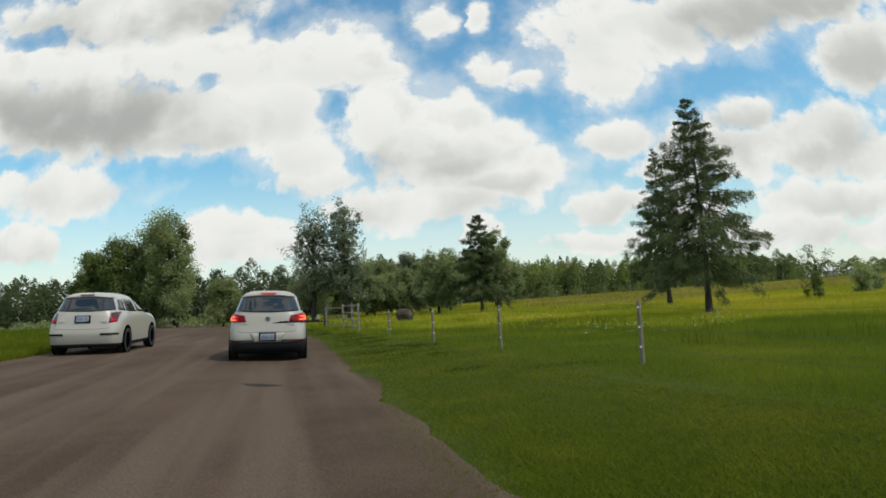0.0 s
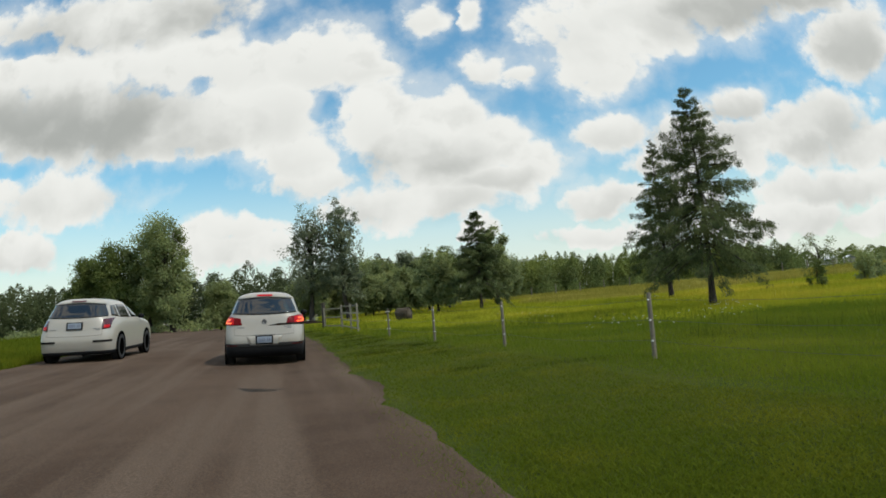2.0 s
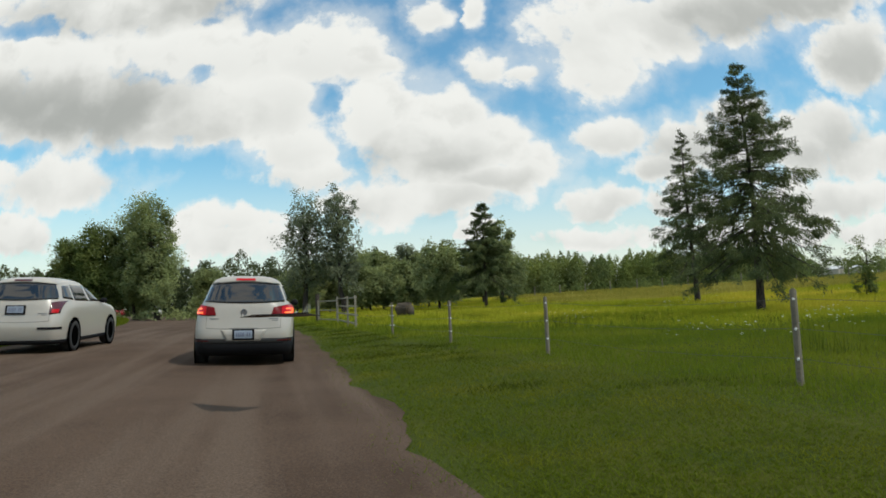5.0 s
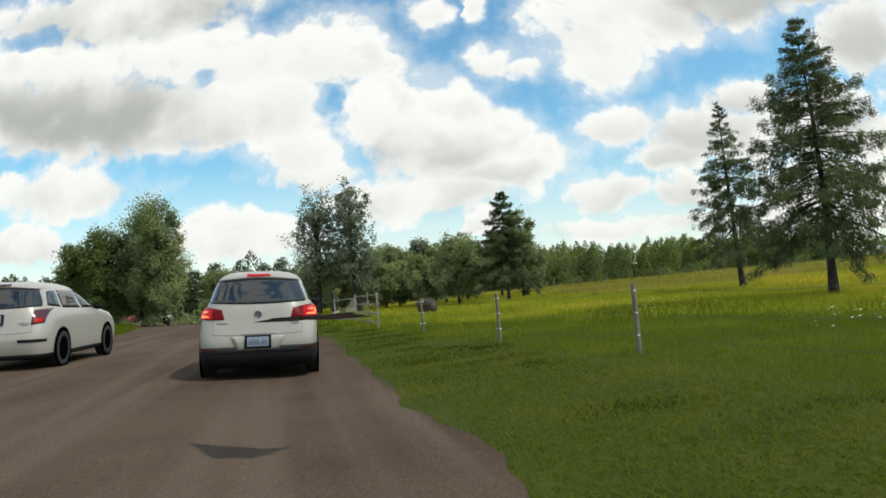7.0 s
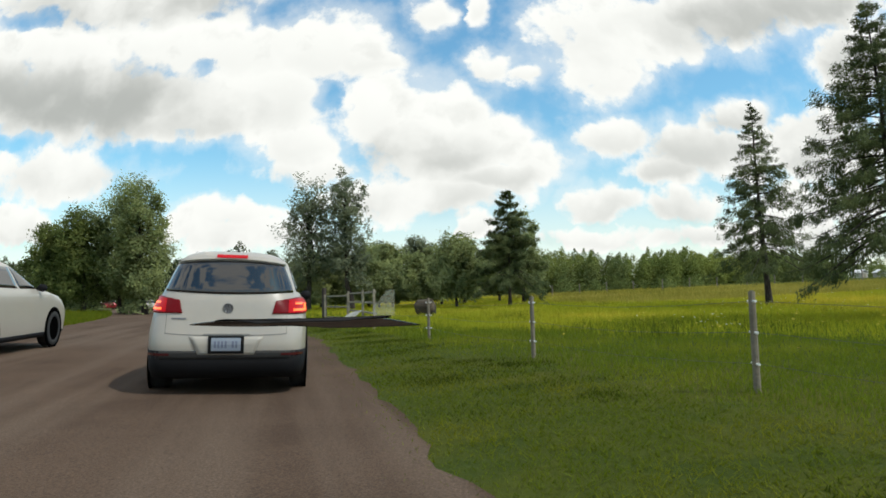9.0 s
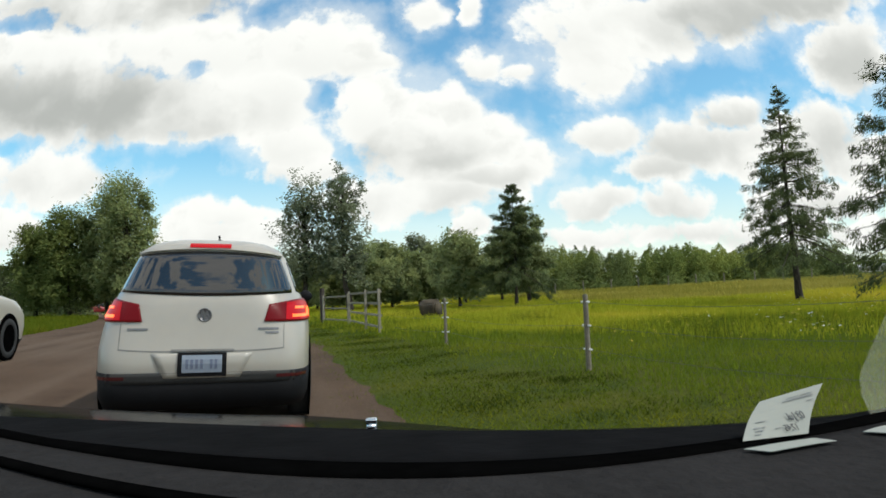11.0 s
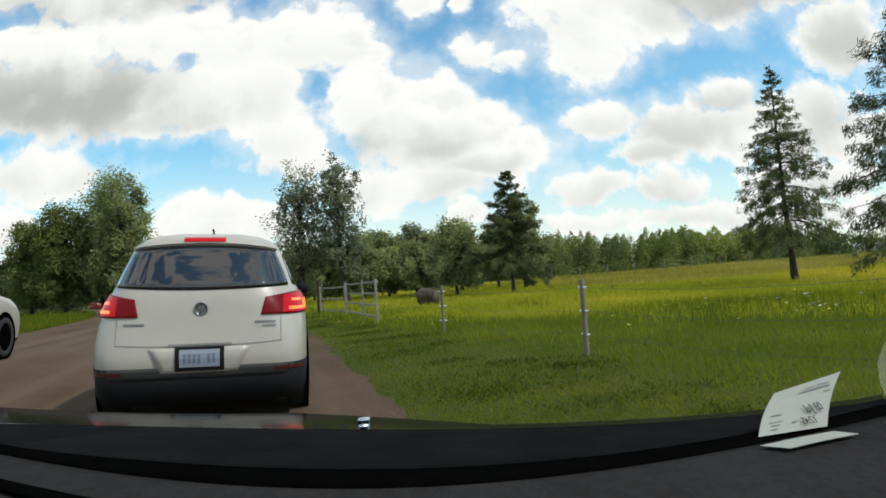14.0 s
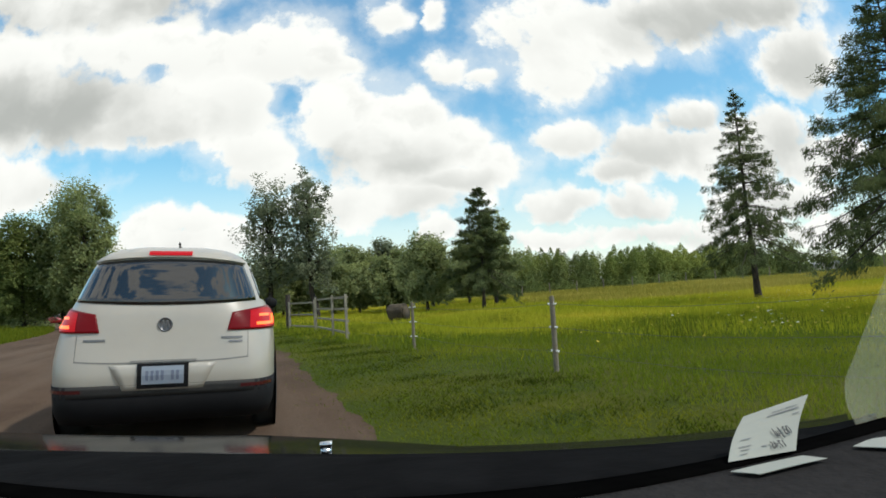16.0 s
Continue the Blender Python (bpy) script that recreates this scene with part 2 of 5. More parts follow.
def road_build(nt, b):
    pos = node(nt, "ShaderNodeNewGeometry").outputs["Position"]
    big = node(nt, "ShaderNodeTexNoise", (pos, None, 0.35, 4.0, 0.6)).outputs["Fac"]
    fine = node(nt, "ShaderNodeTexNoise", (pos, None, 60.0, 5.0, 0.7)).outputs["Fac"]
    st = node(nt, "ShaderNodeTexVoronoi", (pos, None, 38.0)).outputs["Distance"]
    c = mixc(nt, ramp01(nt, big, 0.35, 0.65), (0.084, 0.054, 0.036), (0.127, 0.085, 0.058))
    # wheel tracks run along the road
    across = node(nt, "ShaderNodeVectorMath", (pos, (0.965, 0.262, 0.0)), operation="DOT_PRODUCT").outputs["Value"]
    along = node(nt, "ShaderNodeVectorMath", (pos, (-0.262, 0.965, 0.0)), operation="DOT_PRODUCT").outputs["Value"]
    lane = node(nt, "ShaderNodeCombineXYZ", (mth(nt, "MULTIPLY", across, 1.6), mth(nt, "MULTIPLY", along, 0.07), 0.0)).outputs[0]
    track = node(nt, "ShaderNodeTexNoise", (lane, None, 1.0, 3.0, 0.5)).outputs["Fac"]
    c = mixc(nt, ramp01(nt, track, 0.42, 0.66), c, (0.152, 0.108, 0.077))
    c = mixc(nt, ramp01(nt, fine, 0.35, 0.7), mixc(nt, 0.6, c, (0.03, 0.022, 0.017)), c)
    c = mixc(nt, ramp01(nt, st, 0.25, 0.05), c, (0.12, 0.095, 0.08))
    nt.links.new(c, b.inputs["Base Color"])
    b.inputs["Roughness"].default_value = 0.95
    b.inputs["Specular IOR Level"].default_value = 0.08
    bp = node(nt, "ShaderNodeBump")
    bp.inputs["Strength"].default_value, bp.inputs["Distance"].default_value = 0.6, 0.012
    nt.links.new(fine, bp.inputs["Height"])
    nt.links.new(bp.outputs[0], b.inputs["Normal"])


def bark_build(nt, b):
    co = node(nt, "ShaderNodeTexCoord").outputs["Object"]
    st = node(nt, "ShaderNodeMapping", (co,))
    st.inputs["Scale"].default_value = (14, 14, 2.5)
    n = node(nt, "ShaderNodeTexNoise", (st.outputs[0], None, 1.5, 6.0, 0.65)).outputs["Fac"]
    nt.links.new(mixc(nt, ramp01(nt, n, 0.35, 0.7), (0.018, 0.014, 0.011), (0.085, 0.068, 0.055)), b.inputs["Base Color"])
    b.inputs["Roughness"].default_value = 0.95
    bp = node(nt, "ShaderNodeBump")
    bp.inputs["Strength"].default_value, bp.inputs["Distance"].default_value = 0.8, 0.03
    nt.links.new(n, bp.inputs["Height"])
    nt.links.new(bp.outputs[0], b.inputs["Normal"])


M_GROUND = material("meadow_ground", ground_build)
M_ROAD = material("gravel_road", road_build)
M_BARK = material("bark", bark_build)
M_SPRUCE = leafy("spruce_needles", (0.070, 0.092, 0.040), (0.118, 0.148, 0.060), (0.158, 0.185, 0.072), 0.6, 0.35)
M_OAK = leafy("broad_leaves_dark", (0.194, 0.231, 0.105), (0.272, 0.314, 0.132), (0.338, 0.379, 0.151), 0.5, 0.5)
M_WILLOW = leafy("broad_leaves_light", (0.112, 0.147, 0.045), (0.163, 0.200, 0.060), (0.206, 0.244, 0.075), 0.5, 0.4)
# darker copy of the wood leaves: the belt's shade is put into the colour
M_DARKWOOD = leafy("painted_shade_wood_leaves", (0.060, 0.078, 0.036), (0.085, 0.105, 0.046), (0.110, 0.132, 0.055), 0.1, 0.35)
M_POPLAR = leafy("poplar_leaves", (0.160, 0.189, 0.116), (0.220, 0.251, 0.154), (0.270, 0.299, 0.182), 0.7, 0.5)
M_WOODS = leafy("far_woods_leaves", (0.120, 0.154, 0.062), (0.165, 0.205, 0.072), (0.230, 0.265, 0.066), 0.06, 0.4)
# brighter copy of the far woods leaves, with sunlight painted into the colour
M_SUNNY = leafy("painted_sun_wood_leaves", (0.150, 0.190, 0.055), (0.210, 0.255, 0.065), (0.270, 0.310, 0.075), 0.06, 0.4)
M_GRASS = leafy("meadow_grass", (0.277, 0.326, 0.022), (0.397, 0.395, 0.027), (0.610, 0.499, 0.049), 0.10, 0.4)
M_LAWN = leafy("verge_grass", (0.106, 0.142, 0.011), (0.121, 0.156, 0.012), (0.171, 0.183, 0.015), 0.7, 0.5)
M_FRINGE = leafy("fringe_grass", (0.128, 0.176, 0.015), (0.154, 0.201, 0.016), (0.224, 0.250, 0.022), 0.35, 0.45)
M_WEED = leafy("tall_weeds", (0.085, 0.115, 0.012), (0.110, 0.140, 0.014), (0.150, 0.165, 0.022), 1.5, 0.35)
M_VERGE_WEED = leafy("verge_weeds", (0.044, 0.066, 0.007), (0.050, 0.072, 0.008), (0.062, 0.080, 0.009), 1.5, 0.5)
M_DRY = leafy("dry_grass", (0.260, 0.240, 0.039), (0.358, 0.312, 0.055), (0.455, 0.377, 0.085), 0.1, 0.35)
M_PETAL = plain("white_petals", (0.75, 0.74, 0.66), 0.7, grain=0.1)
M_BUTTER = plain("yellow_petals", (0.60, 0.45, 0.04), 0.7, grain=0.15)
M_POST = plain("weathered_post", (0.185, 0.160, 0.120), 0.9, grain=0.3, scale=30, bump=0.5)
M_RAIL = plain("weathered_rail", (0.23, 0.21, 0.16), 0.9, grain=0.3, scale=25, bump=0.5)
M_INSUL = plain("white_insulator", (0.75, 0.75, 0.73), 0.4)
M_WIRE = plain("fence_wire", (0.10, 0.10, 0.095), 0.5, 0.6)
M_HAY = plain("old_hay", (0.062, 0.048, 0.030), 0.95, grain=0.55, scale=26, bump=1.0)
M_WHITE = plain("white_car_paint", (0.37, 0.343, 0.298), 0.35, grain=0.03, scale=6, coat=0.4)
M_CREAM = plain("pearl_car_paint", (0.40, 0.37, 0.32), 0.35, grain=0.03, scale=6, coat=0.5)
M_RED = plain("red_car_paint", (0.28, 0.02, 0.02), 0.35, grain=0.05, scale=6, coat=0.7)
M_CLAD = plain("black_cladding", (0.007, 0.007, 0.008), 0.75, grain=0.25, scale=60, spec=0.15)
M_BAND = plain("grey_bumper_plastic", (0.035, 0.034, 0.033), 0.7, grain=0.2, scale=60, spec=0.2)
M_SEAM = plain("panel_gap", (0.19, 0.185, 0.175), 0.8, spec=0.1)
M_GLASS = plain("tinted_glass", (0.010, 0.011, 0.012), 0.02, grain=0.1, scale=4, spec=1.0)
M_RUBBER = plain("tyre_rubber", (0.018, 0.018, 0.018), 0.85, grain=0.25, scale=50)
M_RIM = plain("alloy_rim", (0.45, 0.45, 0.46), 0.35, 0.8, grain=0.1)
M_BADGE = plain("dull_badge_metal", (0.17, 0.17, 0.175), 0.45, 0.5, grain=0.1)
M_CHROME = plain("chrome", (0.62, 0.63, 0.65), 0.15, 1.0, grain=0.05)
M_LENS = plain("red_lens", (0.09, 0.003, 0.006), 0.3, grain=0.1, emit=0.05, spec=0.12, glow=(1.0, 0.015, 0.02))
M_LENS_DARK = plain("dark_red_lens", (0.07, 0.010, 0.012), 0.15, grain=0.1, coat=0.5)
M_GLOW = plain("lit_brake_lamp", (0.25, 0.005, 0.01), 0.3, grain=0.02, emit=0.24, spec=0.1, glow=(1.0, 0.015, 0.018))
M_HOT = plain("lit_brake_bulb", (0.5, 0.05, 0.01), 0.3, grain=0.02, emit=2.0, glow=(1.0, 0.17, 0.03))
M_PLATE = plain("number_plate", (0.215, 0.25, 0.30), 0.4, grain=0.05)
M_INK = plain("blue_plate_ink", (0.12, 0.14, 0.20), 0.5)
M_DASH = plain("grey_dash_plastic", (0.023, 0.022, 0.022), 0.95, grain=0.2, scale=160, bump=0.3, spec=0.01)
M_BLACK = plain("black_trim", (0.002, 0.002, 0.002), 0.95, grain=0.3, scale=60, spec=0.0)


def hood_build(nt, b):
    """Dark paint under a film of dust: half of it mirrors."""
    pos = node(nt, "ShaderNodeNewGeometry").outputs["Position"]
    n = node(nt, "ShaderNodeTexNoise", (pos, None, 14.0, 4.0, 0.6)).outputs["Fac"]
    b.inputs["Base Color"].default_value = (0.010, 0.010, 0.010, 1)
    b.inputs["Roughness"].default_value, b.inputs["Specular IOR Level"].default_value = 0.9, 0.0
    gl = node(nt, "ShaderNodeBsdfGlossy", ((0.62, 0.62, 0.62, 1), 0.10))
    k = node(nt, "ShaderNodeMapRange", (n, 0.3, 0.7, 0.30, 0.44)).outputs[0]
    mix = node(nt, "ShaderNodeMixShader", (k, b.outputs[0], gl.outputs[0]))
    nt.links.new(mix.outputs[0], nt.nodes["Material Output"].inputs[0])


M_HOOD = material("dusty_dark_car_paint", hood_build)
M_COWL = plain("dusty_cowl_plastic", (0.006, 0.006, 0.0064), 0.9, grain=0.5, scale=30, bump=0.2, spec=0.01)
M_PAPER = plain("paper", (0.265, 0.275, 0.245), 0.8, grain=0.04, scale=30)
M_FAINT = plain("faint_print", (0.16, 0.16, 0.17), 0.8)
M_PRINT = plain("print", (0.05, 0.05, 0.055), 0.8)


def reflection_build(nt, b):
    """A reflection in glass put into colour: mostly clear, with a pale haze."""
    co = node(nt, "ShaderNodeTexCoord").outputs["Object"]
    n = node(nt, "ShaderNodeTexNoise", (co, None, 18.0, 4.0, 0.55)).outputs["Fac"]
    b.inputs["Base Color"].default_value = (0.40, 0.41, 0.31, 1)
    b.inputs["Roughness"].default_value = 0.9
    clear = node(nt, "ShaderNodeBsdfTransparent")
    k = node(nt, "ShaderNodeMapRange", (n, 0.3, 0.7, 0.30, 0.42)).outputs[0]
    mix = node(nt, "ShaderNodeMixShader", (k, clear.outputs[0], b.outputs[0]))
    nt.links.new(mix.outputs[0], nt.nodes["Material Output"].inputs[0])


M_REFLECTION = material("painted_glass_reflection", reflection_build)

# ---- mesh helpers ----


def part(name, bm, mat, parent=None, label="", smooth=False):
    me = bpy.data.meshes.new(name)
    bm.to_mesh(me)
    bm.free()
    if smooth:
        me.shade_smooth()
    me.materials.append(mat)
    ob = new(name, me)
    ob.parent = parent
    if label:
        tagged(ob, label)
    return ob


def raw(name, verts, faces, mat, parent=None, smooth=False):
    """One mesh from numpy arrays; faces of one size."""
    verts, faces = np.asarray(verts, dtype=np.float32), np.asarray(faces, dtype=np.int32)
    me = bpy.data.meshes.new(name)
    k = faces.shape[1]
    me.vertices.add(len(verts))
    me.vertices.foreach_set("co", verts.ravel())
    me.loops.add(faces.size)
    me.loops.foreach_set("vertex_index", faces.ravel())
    me.polygons.add(len(faces))
    me.polygons.foreach_set("loop_start", np.arange(0, faces.size, k, dtype=np.int32))
    me.update(calc_edges=True)
    if smooth:
        me.shade_smooth()
    me.materials.append(mat)
    ob = new(name, me)
    ob.parent = parent
    return ob


def box_bm(sx, sy, sz, at=(0, 0, 0), bevel=0.0, turn=None, bm=None):
    """A bevelled box centred at a place."""
    own = bmesh.new()
    bmesh.ops.create_cube(own, size=1.0)
    bmesh.ops.scale(own, vec=(sx, sy, sz), verts=own.verts)
    if bevel:
        bmesh.ops.bevel(own, geom=own.edges[:], offset=bevel, segments=2, affect="EDGES", profile=0.7)
    m = Matrix.Translation(at) @ (turn.to_4x4() if turn else Matrix.Identity(4))
    bmesh.ops.transform(own, matrix=m, verts=own.verts)
    if bm is None:
        return own
    tmp = bpy.data.meshes.new("tmp")
    own.to_mesh(tmp)
    own.free()
    bm.from_mesh(tmp)
    bpy.data.meshes.remove(tmp)
    return bm


def tube(points, radii, sides=8, cap=True):
    """Verts and quads of a tapering tube through the points."""
    pts = [Vector(p) for p in points]
    vs, fs = [], []
    for i, p in enumerate(pts):
        d = (pts[min(i + 1, len(pts) - 1)] - pts[max(i - 1, 0)]).normalized()
        a = d.orthogonal().normalized() if abs(d.z) < 0.95 else Vector((1, 0, 0))
        a = (a - d * a.dot(d)).normalized()
        b = d.cross(a)
        for k in range(sides):
            t = 2 * math.pi * k / sides
            vs.append(p + (a * math.cos(t) + b * math.sin(t)) * radii[i])
    for i in range(len(pts) - 1):
        for k in range(sides):
            k2 = (k + 1) % sides
            fs.append((i * sides + k, i * sides + k2, (i + 1) * sides + k2, (i + 1) * sides + k))
    return vs, fs


class Heap:
    """Gathers verts and quads of many tubes into one mesh."""

    def __init__(self):
        self.v, self.f = [], []

    def add(self, vf):
        n = len(self.v)
        self.v += [tuple(p) for p in vf[0]]
        self.f += [tuple(i + n for i in q) for q in vf[1]]


def shards(centres, dirs, ups, length, width):
    """Leaf-shaped quads (kites): centre, direction, side direction, sizes. Arrays."""
    c, d, s = np.asarray(centres), np.asarray(dirs), np.asarray(ups)
    l, w = np.asarray(length)[:, None], np.asarray(width)[:, None]
    v = np.stack([c - d * l * 0.5, c + s * w * 0.5 - d * l * 0.05, c + d * l * 0.5, c - s * w * 0.5 - d * l * 0.05], 1)
    return v.reshape(-1, 3), np.arange(len(c) * 4, dtype=np.int32).reshape(-1, 4)


def facing(target, rng, loose=0.55):
    """Leaf and side directions for leaves whose faces turn roughly towards the target directions."""
    n = unit(unit(target) + rng.normal(0, loose, target.shape))
    d = unit(np.cross(n, rng.normal(0, 1, target.shape)))
    return d, np.cross(n, d)


def unit(a):
    return a / np.maximum(np.linalg.norm(a, axis=1, keepdims=True), 1e-6)


# ---- ground and road ----
# right edge of the road, by distance ahead


def road_edge(y):
    y = np.asarray(y, dtype=float)
    k = np.clip(y - 20, 0, 40)
    return -0.75 - 0.272 * (y - 6) - 0.0042 * k * k - 0.336 * np.clip(y - 60, 0, None)


def road_slope(y):
    return -0.272 - 0.0084 * np.clip(np.asarray(y, dtype=float) - 20, 0, 40)


ROAD_W = 7.6


def lift(x, y):
    """Height of the land: the road banks up to its left, the meadow climbs gently to the right."""
    x, y = np.asarray(x, dtype=float), np.asarray(y, dtype=float)
    d = (x - road_edge(y)) / np.sqrt(1 + road_slope(y) ** 2)
    right = np.clip(d, 0, None)
    left = np.clip(-d, 0, None)
    z = 0.043 * np.clip(right, 0, 3) + 0.0033 * np.clip(right - 3, 0, 12) + 0.026 * np.clip(right - 15, 0, 60)
    z = z + 0.064 * np.clip(left - 1.2, 0, 4) + 0.040 * np.clip(left - 5.2, 0, 5) + 0.012 * np.clip(left - 10, 0, 40)
    return z + 0.06 * np.sin(x * 0.21 + 1.3) * np.sin(y * 0.17) * np.clip((np.abs(d) - 6) / 12, 0, 1)


def sheet(name, xs, ys, dz, mat, fx=None):
    gx, gy = np.meshgrid(xs, ys)
    if fx is not None:
        gx = fx(gx, gy)
    gz = lift(gx, gy) + dz
    v = np.stack([gx, gy, gz], -1).reshape(-1, 3)
    n, m = len(xs), len(ys)
    i = (np.arange(m - 1)[:, None] * n + np.arange(n - 1)[None, :]).ravel()
    return raw(name, v, np.stack([i, i + 1, i + n + 1, i + n], 1), mat, smooth=True)


def spread(far, near, step):
    a = [0.0]
    while a[-1] < far:
        a.append(a[-1] + step * max(1.0, (a[-1] / near) ** 1.3))
    return np.array(a)


hx = spread(2500, 30, 0.8)
ground = sheet("ground", np.concatenate([-hx[:0:-1], hx]) - 3, np.concatenate([-spread(400, 30, 1)[:0:-1], spread(2500, 60, 0.8)]), -0.03, M_GROUND)
tagged(ground, "rolling green and yellow meadow ground under summer grass", "ground", kind="structure")
ry = np.concatenate([np.arange(-40, 90, 0.3), np.arange(90, 200, 4)])


def ragged(gx, gy):
    w = np.array([noise.noise((y * 0.5, s * 9, 3)) + 0.6 * noise.noise((y * 1.9, s * 9, 5)) for y, s in zip(gy.ravel(), gx.ravel())]).reshape(gx.shape)
    edge = np.clip((np.abs(gx - 0.5) - 0.3) / 0.2, 0, 1)
    return road_edge(gy) - (gx * ROAD_W + w * 0.25 * edge) * np.sqrt(1 + road_slope(gy) ** 2)


road = sheet("road", np.linspace(0, 1, 25), ry, -0.012, M_ROAD, ragged)
tagged(road, "dusty brown gravel road between grass verges", "road", kind="structure")


# ---- trees ----


def spruce(name, seed, height, radius, clear, whorls, at, label, low=0.6, full=1.0, lean=0.0, convex=0.72, each=11, fine=1.0):
    """A conifer: tapered trunk with whorls of drooping boughs, hung with tufts of needle sprays."""
    rng = np.random.default_rng(seed)
    tree = new(name)
    tree.location = at
    wood = Heap()
    bend = rng.normal(0, 0.010 * height, 2)
    axis = lambda h: Vector((bend[0] * h * (1 - h) * 2 - lean * height * h, bend[1] * h * (1 - h) * 2, height * h))
    hs = np.linspace(0, 1, 12)
    base = 0.0145 * height
    wood.add(tube([axis(h) - Vector((0, 0, 0.1 if h == 0 else 0)) for h in hs], [base * (1.25 if h == 0 else 1) * (1 - h) ** 1.25 + 0.010 for h in hs], 10))
    C, D, S, L, W = [], [], [], [], []
    steps = (0, 0.2, 0.4, 0.6, 0.8, 1.0)
    for i in range(whorls):
        f0 = (i + 0.3) / whorls
        count = 7 if f0 < 0.6 else 6 if f0 < 0.85 else 5
        turn0 = rng.uniform(0, 6.28)
        swell = rng.uniform(0.84, 1.08)
        for k in range(count):
            f = min(max(f0 + rng.normal(0, 0.36) / whorls, 0), 0.985)
            if rng.random() < 0.10:
                continue
            h = clear + (1 - clear) * f ** 0.95
            az = turn0 + 6.283 * k / count + rng.normal(0, 0.22)
            reach = radius * (1 - f) ** convex * swell * rng.uniform(0.72, 1.10) * min(1.0, low + f * 2.2) + 0.06
            out = Vector((math.cos(az), math.sin(az), 0))
            rise = 0.62 * f + rng.normal(0, 0.09) - 0.20
            droop = 0.62 * (1 - f) + rng.normal(0, 0.09)
            tip = 0.40 * (1 - f)
            pts = [axis(h) + out * (reach * s) + Vector((0, 0, reach * (rise * s - droop * s * s + tip * s ** 4))) for s in steps]
            r0 = 0.010 + 0.010 * reach
            wood.add(tube(pts, [r0 * (1 - 0.85 * s) for s in steps], 4))
            m = max(4, int((5 + 15 * reach) * full))
            s = rng.uniform(0.10, 1.0, m) ** 0.75
            P = np.array([tuple(p) for p in pts])
            idx = np.clip((s * 5).astype(int), 0, 4)
            fr = (s * 5 - idx)[:, None]
            spine = P[idx] * (1 - fr) + P[idx + 1] * fr
            o = np.array(tuple(out))
            side = np.array((-o[1], o[0], 0.0))
            sg = rng.choice([-1, 1], m)[:, None]
            half = (0.05 + 0.22 * reach * np.clip(1.08 - s, 0.06, 1) ** 0.8)[:, None]
            off = rng.uniform(0.0, 1, m)[:, None] * half
            tuft = spine + side * sg * off + o * off * 0.5
            tuft[:, 2] -= off[:, 0] * rng.uniform(0.1, 0.5, m)
            n = m * each
            big = 0.55 + 0.45 * min(1.0, reach / 1.2)
            pos = np.repeat(tuft, each, 0) + rng.normal(0, 0.055 * big, (n, 3))
            fall = rng.uniform(0, 1, n)
            pos[:, 2] -= fall * 0.20 * big * (0.4 + 0.6 * (1 - f))
            d = o * rng.uniform(0.0, 0.8, n)[:, None] + side * rng.normal(0, 0.45, n)[:, None]
            d[:, 2] = -rng.uniform(0.1, 1.3, n) * (0.4 + 0.8 * (1 - f)) + 0.35 * f
            d = unit(d)
            C.append(pos), D.append(d), S.append(unit(np.cross(d, o * 0.6 + np.array((0, 0, 1.0)) + rng.normal(0, 0.6, (n, 3)))))
            L.append(rng.uniform(0.10, 0.24, n) * big * fine), W.append(rng.uniform(0.022, 0.05, n) * fine)
    v, f = shards(np.concatenate(C), np.concatenate(D), np.concatenate(S), np.concatenate(L), np.concatenate(W))
    raw("trunk", wood.v, wood.f, M_BARK, tree, True)
    raw("crown", v, f, M_SPRUCE, tree)
    return tagged(tree, label, "tree")


